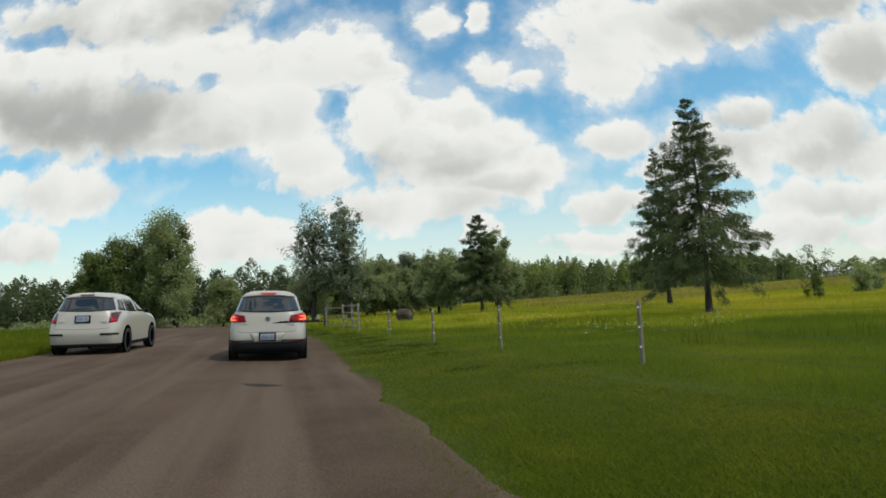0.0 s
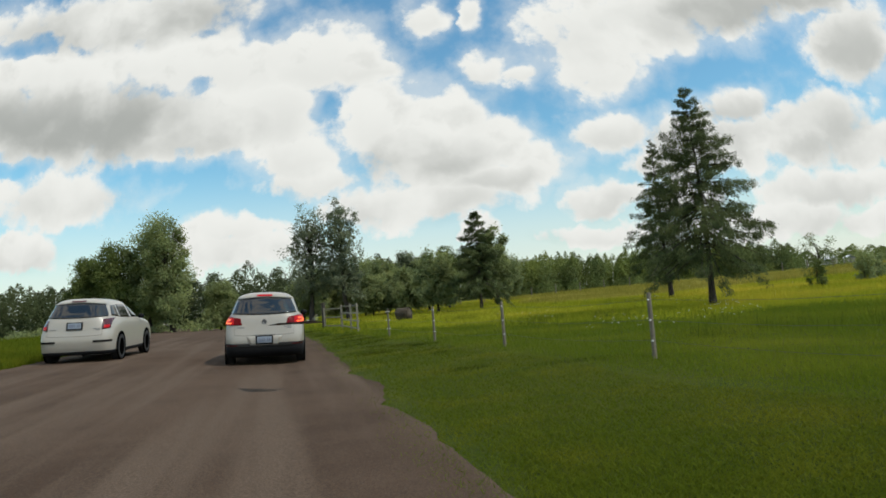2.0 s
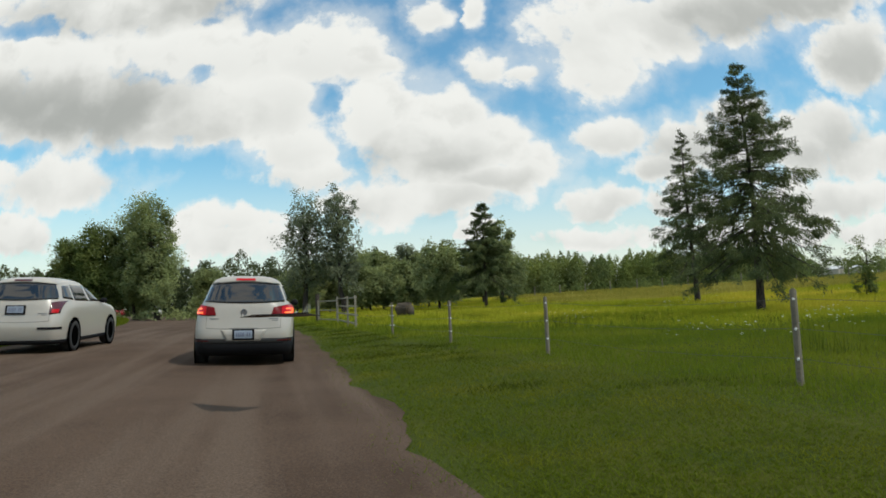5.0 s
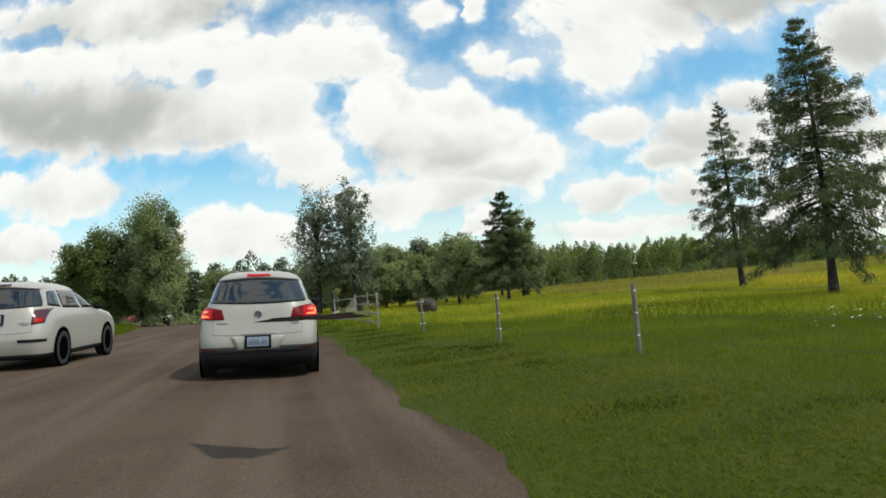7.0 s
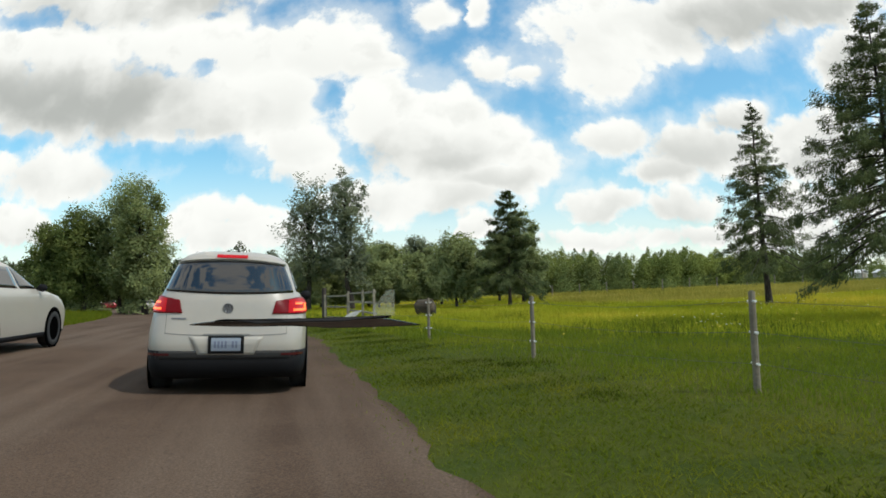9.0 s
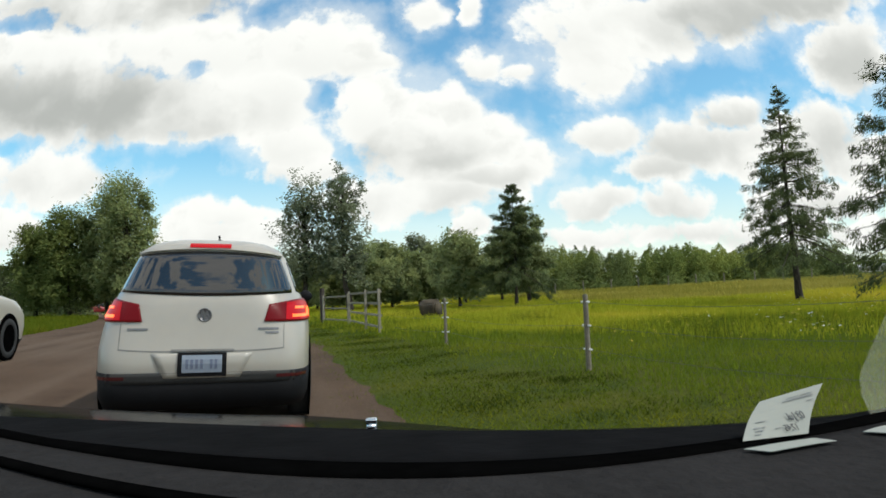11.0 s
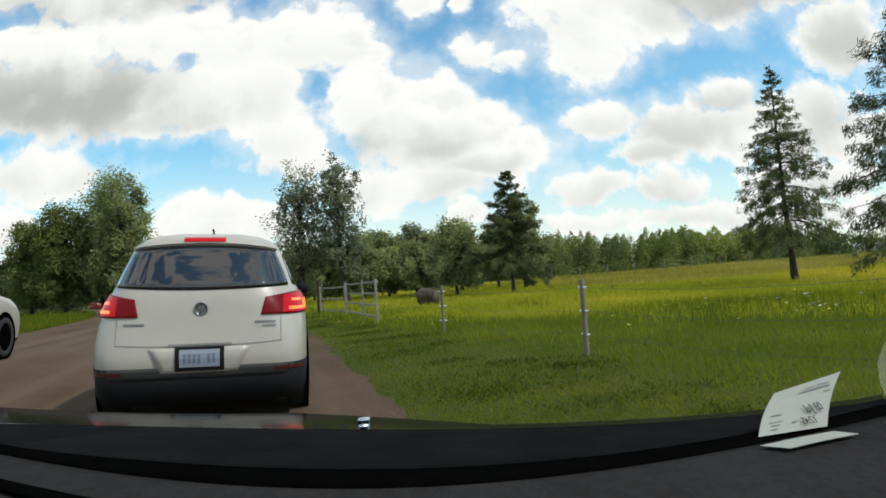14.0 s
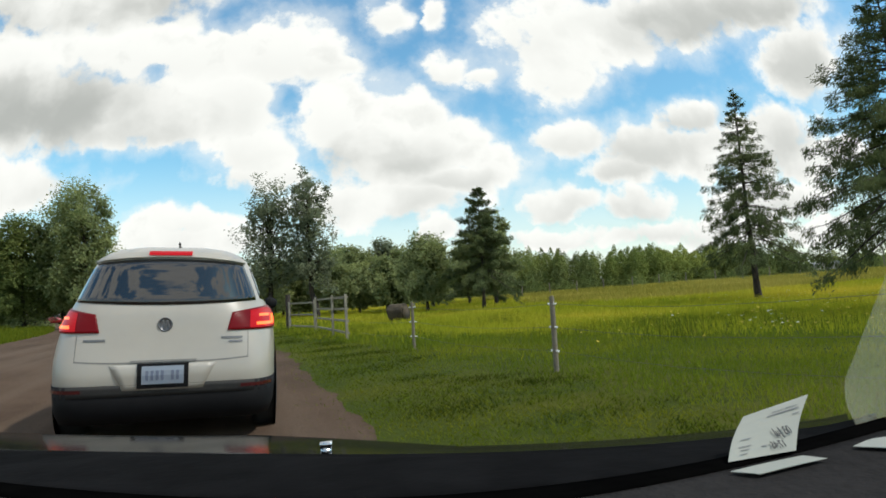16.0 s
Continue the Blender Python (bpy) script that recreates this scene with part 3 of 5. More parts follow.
def broadleaf(name, seed, height, spread_r, clear, lobes, per, leaf, mat, at, label, upright=1.0, group="", loose=0.24):
    """A deciduous tree: trunk, forking limbs, and leaf clumps round the limb ends."""
    rng = np.random.default_rng(seed)
    tree = new(name)
    tree.location = at
    wood = Heap()
    fork = height * clear
    r0 = 0.022 * height
    lean = rng.normal(0, 0.02 * height, 2)
    wood.add(tube([(0, 0, -0.1), (lean[0] * 0.3, lean[1] * 0.3, fork * 0.6), (lean[0], lean[1], fork), (lean[0] * 1.4, lean[1] * 1.4, height * 0.80)],
                  [r0 * 1.3, r0, r0 * 0.8, r0 * 0.15], 8))
    C = []
    for i in range(lobes):
        az = i * 2.39996 + rng.normal(0, 0.4)
        f = (i + 0.5) / lobes
        z = fork + (height - fork) * (0.06 + 0.90 * f)
        rr = spread_r * math.sqrt(max(0.05, 1 - (abs(f - 0.35) / 0.68) ** 2)) * rng.uniform(0.55, 1.0)
        z0 = fork * rng.uniform(0.75, 1.1) + (z - fork) * 0.45 * upright
        end = Vector((lean[0] + math.cos(az) * rr * 0.75, lean[1] + math.sin(az) * rr * 0.75, z))
        start = Vector((lean[0], lean[1], min(z0, height * 0.75)))
        mid = start.lerp(end, 0.5) + Vector((0, 0, 0.06 * height * rng.uniform(-0.3, 1)))
        wood.add(tube([start, mid, end], [r0 * 0.28, r0 * 0.16, r0 * 0.04], 5))
        size = spread_r * rng.uniform(0.26, 0.46)
        n_cl = max(5, int(per / 34))
        dirs = unit(rng.normal(0, 1, (n_cl, 3)))
        cl = np.array(tuple(end)) + dirs * size * rng.uniform(0.35, 1.0, (n_cl, 1)) * np.array((1, 1, 0.85 * upright))
        cl = np.concatenate([cl, np.array(tuple(mid)) + unit(rng.normal(0, 1, (n_cl // 2, 3))) * size * 0.75])
        for c in cl:
            C.append(c + rng.normal(0, size * loose, (26, 3)))
    C = np.concatenate(C)
    C = C[C[:, 2] > fork * 0.75 + rng.uniform(-0.3, 0.3, len(C)) * fork]
    n = len(C)
    d, s = facing(C - np.array((lean[0], lean[1], height * 0.35)) + np.array((0, 0, 0.3 * height)), rng)
    v, f = shards(C, d, s, rng.uniform(0.8, 1.6, n) * leaf, rng.uniform(0.6, 1.1, n) * leaf)
    raw("trunk", wood.v, wood.f, M_BARK, tree, True)
    raw("crown", v, f, mat, tree)
    return tagged(tree, label, "tree", group)


def on(x, y, dz=0.0):
    return (x, y, float(lift(x, y)) + dz)


spruce("spruce_tree", 3, 7.95, 2.95, 0.235, 25, on(8.85, 22.2), "tall dark green spruce with drooping boughs and bare lower trunk", 0.75, 0.80, 0.030, 0.95, 24, 0.66)
spruce("spruce_tree", 8, 8.35, 2.35, 0.25, 22, on(10.95, 32.4), "slender dark green spruce with gaps between its boughs", 0.92, 0.72, 0.03, 1.02, 15, 0.80)
spruce("spruce_tree", 14, 7.1, 2.45, 0.25, 20, on(1.72, 44.6), "dense dark spruce at the far side of the meadow", 0.85, 1.35, 0.0, 0.8)
broadleaf("deciduous_tree", 5, 6.3, 1.9, 0.2, 16, 420, 0.17, M_OAK, on(3.5, 52.0), "dark leafy tree behind a spruce in the meadow", 1.2)
broadleaf("poplar_tree", 21, 8.7, 2.4, 0.20, 36, 300, 0.135, M_POPLAR, on(-11.3, 49.0), "tall airy grey-green poplar with light showing through", 1.5, "", 0.20)
broadleaf("poplar_tree", 22, 9.0, 1.9, 0.18, 34, 310, 0.135, M_POPLAR, on(-8.3, 48.6), "tall airy grey-green poplar beside its twin", 1.7, "", 0.20)
# the clump left of the road
for i, (x, y, h, r, mat, lab) in enumerate((
        (-22.6, 50.0, 9.3, 2.4, M_OAK, "large dark leafy tree beside the road"),
        (-25.0, 51.5, 8.2, 2.5, M_OAK, "broad dark leafy tree in a roadside clump"),
        (-27.4, 51.0, 7.3, 2.3, M_WILLOW, "pale green willow-like tree in a roadside clump"),
        (-30.3, 52.0, 6.3, 2.1, M_WILLOW, "smaller pale green tree at the edge of a clump"),
        (-21.0, 56.0, 4.0, 1.8, M_OAK, "dark round tree behind the roadside clump"))):
    broadleaf("deciduous_tree", 40 + i, h, r, 0.10, 26, 860, 0.135, mat, on(x, y), lab, 1.1, "roadside tree clump")
broadleaf("young_tree", 91, 2.3, 0.75, 0.40, 8, 50, 0.055, M_WILLOW, on(15.8, 27.5), "thin young tree with sparse leaves in the meadow")
broadleaf("flowering_shrub", 92, 1.15, 0.55, 0.05, 9, 160, 0.06, M_WILLOW, on(15.5, 27.2), "pale flowering shrub in the meadow")
broadleaf("shrub", 93, 1.3, 0.8, 0.05, 9, 160, 0.08, M_OAK, on(18.6, 29.0), "low dark green shrub in the meadow", 1.0, "meadow shrubs")
broadleaf("shrub", 94, 1.1, 0.7, 0.05, 9, 160, 0.08, M_OAK, on(20.2, 30.5), "low dark green shrub in the meadow", 1.0, "meadow shrubs")
# the copse behind the gate
for i, (x, y, h, r, mat) in enumerate((
        (-6.2, 56, 6.2, 1.8, M_OAK), (-4.2, 58, 7.0, 1.5, M_POPLAR), (-2.4, 57, 5.8, 1.9, M_OAK), (-0.6, 60, 7.3, 1.6, M_WILLOW),
        (-1.4, 47.5, 5.6, 2.1, M_OAK), (2.6, 62, 6.6, 2.2, M_OAK), (-8.6, 60, 6.8, 2.1, M_OAK), (-12.2, 58, 5.6, 2.2, M_OAK),
        (-14.5, 60, 5.0, 2.0, M_OAK), (-10.2, 53, 4.4, 2.0, M_OAK), (-6.8, 51.5, 4.2, 1.9, M_OAK), (-3.8, 51, 4.6, 1.7, M_OAK), (5.4, 66, 6.0, 2.2, M_OAK))):
    broadleaf("deciduous_tree", 60 + i, h * 0.78, r, 0.15, 18, 640, 0.15, mat, on(x, y), "dark leafy tree in the copse behind the gate", 1.15, "copse behind the gate")


def woods(name, seed, spots, label, mat=M_WOODS):
    """A far belt of trees: many leaf clumps on hidden stems."""
    rng = np.random.default_rng(seed)
    C, Ls, T = [], [], []
    for x, y, h, r, n in spots:
        z0 = float(lift(x, y))
        f = rng.beta(1.3, 1.5, n)
        rr = r * np.sqrt(np.clip(1 - (np.abs(f - 0.38) / 0.66) ** 2, 0.03, 1)) * rng.uniform(0.5, 1.0, n)
        a = rng.uniform(0, 2 * math.pi, n)
        rr = rr * np.where(f > 0.7, (1.05 - f) / 0.35, 1.0) ** (0.5 + 0.5 * (x * 7.3 % 1.0))
        lob = 1 + 0.28 * np.sin(a * 3 + x) * np.sin(f * 9 + y)
        C.append(np.stack([x + rr * lob * np.cos(a), y + rr * lob * np.sin(a), z0 + h * f * rng.uniform(0.95, 1.02, n)], 1))
        T.append(np.stack([np.cos(a), np.sin(a), np.full(n, 0.8)], 1))
        Ls.append(np.full(n, 0.06 * r + 0.09))
    C, Ls, T = np.concatenate(C), np.concatenate(Ls), np.concatenate(T)
    n = len(C)
    d, s = facing(T, rng)
    v, f = shards(C, d, s, Ls * rng.uniform(0.8, 1.8, n), Ls * rng.uniform(0.6, 1.3, n))
    return tagged(raw(name, v, f, mat), label, "woods", kind="stuff")


rngw = np.random.default_rng(77)
spots = []
for x in np.arange(6, 46, 0.85):          # the wood along the far fence
    for row in range(3):
        h = 5.3 - 0.06 * (x - 6) + 0.25 * math.sin(x * 0.5) + rngw.normal(0, 0.5) + row * 0.25
        spots.append((x + rngw.normal(0, 0.7), 92 + row * 4 - 0.15 * x + rngw.normal(0, 1.2), h, rngw.uniform(0.9, 1.7), 1000))
woods("far_woods", 5, [p for p in spots if p[0] < 21 or p[0] > 37], "mixed green woods along the far side of the meadow")
woods("far_woods", 15, [p for p in spots if 21 <= p[0] <= 37], "yellow-green stand of trees in the far woods, sunlight put into its leaf colour", M_SUNNY)
spots = []
for x in np.arange(40, 190, 3.0):
    for row in range(2):
        spots.append((x + rngw.normal(0, 1.2), 128 + row * 6 + rngw.normal(0, 3), 3.3 + rngw.normal(0, 0.5), rngw.uniform(1.6, 2.6), 900))
woods("far_woods", 6, spots, "distant green tree belt on the rising meadow")
spots = []
for x in np.arange(-120, 8, 2.4):
    for row in range(2):
        spots.append((x + rngw.normal(0, 1.0), 100 + row * 5 + rngw.normal(0, 2) + 0.12 * abs(x), 7.9 + rngw.normal(0, 0.8), rngw.uniform(2.2, 3.4), 1500))
woods("far_woods", 7, spots, "distant tree belt beyond the road, shade put into its dark leaf colour", M_DARKWOOD)
spots = [(rngw.uniform(9, 60), rngw.uniform(70, 84), rngw.uniform(0.8, 2.0), rngw.uniform(0.6, 1.2), 130) for i in range(42)]
woods("shrubs", 8, spots, "low pale green shrubs along the edge of the woods", M_WILLOW)
spots = [(rngw.uniform(-45, -16), rngw.uniform(48, 56), rngw.uniform(0.6, 1.3), rngw.uniform(0.6, 1.3), 130) for i in range(30)]
woods("shrubs", 9, spots, "low shrubs under the roadside trees", M_OAK)

# ---- fence ----


def fence_x(y):
    return 2.39 - 0.378 * (y - 8.4)


def fence_post(at, height=0.88):
    post = new("fence_post")
    post.location = at
    bm = bmesh.new()
    bmesh.ops.create_cone(bm, segments=10, radius1=0.033, radius2=0.030, depth=height + 0.2, cap_ends=True)
    bmesh.ops.translate(bm, vec=(0, 0, (height + 0.2) / 2 - 0.2), verts=bm.verts)
    bmesh.ops.bevel(bm, geom=[e for e in bm.edges if min(v.co.z for v in e.verts) > height - 0.01], offset=0.012, segments=2, affect="EDGES")
    part("pole", bm, M_POST, post)
    for z in (0.22, 0.50, 0.78):
        bm = bmesh.new()
        bmesh.ops.create_cone(bm, segments=8, radius1=0.012, radius2=0.015, depth=0.15, cap_ends=True)
        bmesh.ops.rotate(bm, cent=(0, 0, 0), matrix=Matrix.Rotation(math.pi / 2, 3, "Y"), verts=bm.verts)
        bmesh.ops.translate(bm, vec=(0, 0, z), verts=bm.verts)
        part("insulator", bm, M_INSUL, post, "white insulator")
    return tagged(post, "weathered grey wooden fence post with white insulators", "fence post", "fence posts along the meadow")


FENCE = ((7.5, -3.9), (5.8, 0.2), (4.1, 4.3), (2.40, 8.45), (0.68, 12.5), (-0.83, 16.1), (-2.49, 20.9), (-4.19, 25.7))
first = None
for x, y in FENCE[:-1]:
    p = on(x, y)
    if first is None:
        first = fence_post(p)
    else:
        copy_thing(first, pose(p[0], p[1], p[2], 0, 0, 7 * y))
for z in (0.22, 0.50, 0.78):
    run = []
    for a, b in zip(FENCE[:-1], FENCE[1:]):
        A, B = Vector(on(*a, z)), Vector(on(*b, z))
        run += [A.lerp(B, s) - Vector((0, 0, 0.06 * math.sin(math.pi * s))) for s in (0, .25, .5, .75)]
    wv, wf = tube(run, [0.0022] * len(run), 5)
    tagged(raw("fence_wire", wv, wf, M_WIRE), "thin dark electric fence wire strung between posts", "fence wire", "fence wires")

bm = bmesh.new()
bmesh.ops.create_cone(bm, segments=7, radius1=0.055, radius2=0.05, depth=1.05, cap_ends=True)
bmesh.ops.translate(bm, vec=(0, 0, 0.55), verts=bm.verts)
far_post = part("fence_post", bm, M_POST)
tagged(far_post, "pale wooden post of the far meadow fence", "fence post", "far fence posts")
far_post.location = on(-2, 70)
for i in range(1, 34):
    x = -2 + i * 2.6
    p = on(x, 70 - 0.10 * x + 0.2 * math.sin(i * 2.1))
    copy_thing(far_post, pose(p[0], p[1], p[2], 2 * math.sin(i), 2 * math.cos(i * 3), 0))

# ---- gate ----


def rail_panel(name, A, B, height, rails, uprights, label):
    """A railed gate panel between two ground places."""
    gate = new(name)
    gate.location = A
    A, B = Vector(A), Vector(B)
    run = B - A
    ang = math.atan2(run.y, run.x)
    ln = math.hypot(run.x, run.y)
    for k in range(rails):
        z = 0.12 + (height - 0.16) * k / (rails - 1)
        bm = box_bm(ln, 0.04, 0.062, (ln / 2, 0, z + run.z / 2), 0.012)
        bmesh.ops.rotate(bm, cent=(0, 0, 0), matrix=Matrix.Rotation(ang, 3, "Z"), verts=bm.verts)
        part("rail", bm, M_RAIL, gate)
    for s in uprights:
        bm = box_bm(0.075, 0.07, height + 0.14, (ln * s, 0.06, height / 2 + run.z * s - 0.02), 0.015)
        bmesh.ops.rotate(bm, cent=(0, 0, 0), matrix=Matrix.Rotation(ang, 3, "Z"), verts=bm.verts)
        part("upright", bm, M_RAIL, gate)
    return tagged(gate, label, "gate")


rail_panel("field_gate", on(-4.19, 25.75), on(-5.85, 31.6), 1.13, 4, (0.0, 0.38, 1.0), "weathered grey wooden field gate with four rails")
rail_panel("rail_fence", on(-5.95, 32.0), on(-7.35, 34.6), 1.05, 3, (0.0, 1.0), "weathered wooden rail fence beside the gate")
bm = bmesh.new()
bmesh.ops.create_cone(bm, segments=10, radius1=0.11, radius2=0.10, depth=1.6, cap_ends=True)
bmesh.ops.translate(bm, vec=(0, 0, 0.6), verts=bm.verts)
gp = part("gate_post", bm, M_BARK)
gp.location = on(-7.5, 34.9)
tagged(gp, "thick dark wooden gate post", "gate post")

# ---- hay bale ----
bm = bmesh.new()
bmesh.ops.create_cone(bm, segments=28, radius1=0.37, radius2=0.37, depth=0.72, cap_ends=True)
bmesh.ops.bevel(bm, geom=[e for e in bm.edges if abs(e.verts[0].co.z - e.verts[1].co.z) < 0.01], offset=0.06, segments=2, affect="EDGES")
bmesh.ops.subdivide_edges(bm, edges=bm.edges[:], cuts=3, use_grid_fill=True)
bmesh.ops.rotate(bm, cent=(0, 0, 0), matrix=Matrix.Rotation(math.pi / 2, 3, "X"), verts=bm.verts)
for v in bm.verts:
    v.co *= 1 + 0.12 * noise.noise(v.co * 3.0) + 0.07 * noise.noise(v.co * 11.0)
bale = part("hay_bale", bm, M_HAY, None, "", True)
bale.location, bale.rotation_euler = on(-2.98, 34.0, 0.35), (0, 0, radians(62))
tagged(bale, "weathered brown round hay bale lying in the meadow", "hay bale")

# ---- vehicles ----


def boxy(z, power):
    """Corners are squarer low on the body."""
    return power + 4.0 * min(1.0, max(0.0, (1.05 - z) / 0.35))


def ring(z, rear, front, half, power, count=64):
    """A rounded outline of a car at one height; the car points along +y, its tail at y = 0."""
    pts = []
    cy, hl = (rear + front) / 2, (front - rear) / 2
    power = boxy(z, power)
    for k in range(count):
        t = 2 * math.pi * (k + 0.5) / count
        c, s = math.cos(t), math.sin(t)
        x = half * math.copysign(abs(c) ** (2 / power), c)
        y = cy + hl * math.copysign(abs(s) ** (2 / power), s)
        pts.append((x, y, z))
    return pts


def loft(levels, power=5.0, count=128, grow=0.0):
    bm = bmesh.new()
    rows = []
    for z, rear, front, half in levels:
        rows.append([bm.verts.new(p) for p in ring(z, rear - grow, front + grow, half + grow, power, count)])
    for a, b in zip(rows, rows[1:]):
        for k in range(count):
            bm.faces.new((a[k], a[(k + 1) % count], b[(k + 1) % count], b[k]))
    bm.faces.new(rows[0][::-1])
    bm.faces.new(rows[-1])
    return bm


def at_level(levels, z):
    for a, b in zip(levels, levels[1:]):
        if a[0] <= z <= b[0]:
            s = (z - a[0]) / (b[0] - a[0])
            return [p + (q - p) * s for p, q in zip(a, b)]
    return list(levels[-1])


def skin(levels, x, z, power=5.0):
    """The tail's surface at a place across and up: its distance along the car."""
    zz, rear, front, half = at_level(levels, z)
    power = boxy(z, power)
    c = min(abs(x) / half, 0.999)
    s = (1 - c ** power) ** (1 / power)
    return (rear + front) / 2 - (front - rear) / 2 * s


def tail_place(levels, x, z, proud, power=5.0):
    """A place on the tail's skin, moved outwards along its normal."""
    zz, rear, front, half = at_level(levels, z)
    power = boxy(z, power)
    y = skin(levels, x, z)
    c, s = min(abs(x) / half, 0.999), abs(y - (rear + front) / 2) / ((front - rear) / 2)
    n = Vector((math.copysign(c ** (power - 1) / half, x), -s ** (power - 1) / ((front - rear) / 2), 0)).normalized()
    return (x + n.x * proud, y + n.y * proud, z)


def tail_patch(levels, shape, proud, cols=14, rows=6, depth=0.02):
    """A patch that follows the tail: shape(u, v) gives its place across and up for u, v in 0..1."""
    bm = bmesh.new()
    g = [[bm.verts.new(tail_place(levels, x, z, proud)) for x, z in (shape(i / cols, j / rows) for i in range(cols + 1))] for j in range(rows + 1)]
    for j in range(rows):
        for i in range(cols):
            bm.faces.new((g[j][i], g[j][i + 1], g[j + 1][i + 1], g[j + 1][i]))
    r = bmesh.ops.extrude_face_region(bm, geom=bm.faces[:])
    bmesh.ops.translate(bm, vec=(0, depth, 0), verts=[e for e in r["geom"] if isinstance(e, bmesh.types.BMVert)])
    bmesh.ops.recalc_face_normals(bm, faces=bm.faces)
    return bm


def side_patch(levels, sign, corners, proud=0.004, cols=10, rows=5):
    """A pane on the flank: corners give (along, up) for rear-low, front-low, front-high, rear-high."""
    bm = bmesh.new()
    (a, b, c, d) = [Vector(p) for p in corners]
    g = []
    for j in range(rows + 1):
        line = []
        for i in range(cols + 1):
            p = a.lerp(b, i / cols).lerp(d.lerp(c, i / cols), j / rows)
            zz, rear, front, half = at_level(levels, p.y)
            s = min(abs((p.x - (rear + front) / 2) / ((front - rear) / 2)), 0.9999)
            w = boxy(p.y, 5.0)
            x = half * (1 - s ** w) ** (1 / w)
            line.append(bm.verts.new((sign * (x + proud), p.x, p.y)))
        g.append(line)
    for j in range(rows):
        for i in range(cols):
            bm.faces.new((g[j][i], g[j][i + 1], g[j + 1][i + 1], g[j + 1][i]))
    r = bmesh.ops.extrude_face_region(bm, geom=bm.faces[:])
    bmesh.ops.translate(bm, vec=(-sign * 0.02, 0, 0), verts=[e for e in r["geom"] if isinstance(e, bmesh.types.BMVert)])
    bmesh.ops.recalc_face_normals(bm, faces=bm.faces)
    return bm


def lathe(profile, sides=28):
    """A ring turned about the x axis from (along x, radius) pairs."""
    bm = bmesh.new()
    rows = [[bm.verts.new((x, r * math.cos(2 * math.pi * k / sides), r * math.sin(2 * math.pi * k / sides))) for k in range(sides)] for x, r in profile]
    for a, b in zip(rows, rows[1:]):
        for k in range(sides):
            bm.faces.new((a[k], a[(k + 1) % sides], b[(k + 1) % sides], b[k]))
    if profile[0][1] > 0.01:
        bm.faces.new(rows[0])
    if profile[-1][1] > 0.01:
        bm.faces.new(rows[-1][::-1])
    bmesh.ops.recalc_face_normals(bm, faces=bm.faces)
    return bm


def wheel(car, x, y, r, sign):
    hub = part("wheel", lathe([(-0.11, r * 0.55), (-0.11, r * 0.66), (-0.10, r * 0.93), (-0.06, r), (0.06, r), (0.10, r * 0.93), (0.11, r * 0.68), (0.09, r * 0.64), (0.07, r * 0.62)]),
               M_RUBBER, car, "black tyre on an alloy rim", True)
    hub.matrix_local = pose(x, y, r, 0, 0, 0 if sign > 0 else 180)
    bm = lathe([(0.035, 0.02), (0.05, r * 0.10), (0.045, r * 0.16), (0.02, r * 0.2), (0.015, r * 0.52), (0.085, r * 0.60), (0.09, r * 0.645), (0.06, r * 0.64)])
    rim = part("rim", bm, M_RIM, hub, "silver alloy rim", True)
    for k in range(5):
        bm = box_bm(0.035, 0.075, r * 0.50, (0.055, 0, r * 0.36), 0.012)
        bmesh.ops.rotate(bm, cent=(0, 0, 0), matrix=Matrix.Rotation(k * 2 * math.pi / 5, 3, "X"), verts=bm.verts)
        part("spoke", bm, M_RIM, hub)
    return hub


SUV_LEVELS = [(0.21, 0.10, 4.28, 0.862), (0.30, 0.04, 4.36, 0.888), (0.515, 0.005, 4.40, 0.900), (0.60, 0.0, 4.40, 0.899), (0.70, 0.025, 4.38, 0.902),
              (0.84, 0.055, 4.30, 0.902), (0.96, 0.075, 4.15, 0.896), (1.04, 0.090, 3.75, 0.876), (1.12, 0.115, 3.20, 0.826), (1.20, 0.160, 3.02, 0.786),
              (1.34, 0.250, 2.72, 0.728), (1.45, 0.325, 2.42, 0.678), (1.52, 0.38, 2.25, 0.635), (1.57, 0.43, 2.05, 0.570), (1.605, 0.50, 1.90, 0.48), (1.63, 0.62, 1.75, 0.34), (1.64, 0.85, 1.5, 0.18)]


def wedge(u):
    """The height of a tail lamp from its inner end to the car's flank."""
    return 0.142 + 0.050 * min(1.0, u / 0.72) - 0.075 * max(0.0, (u - 0.78) / 0.22) ** 2


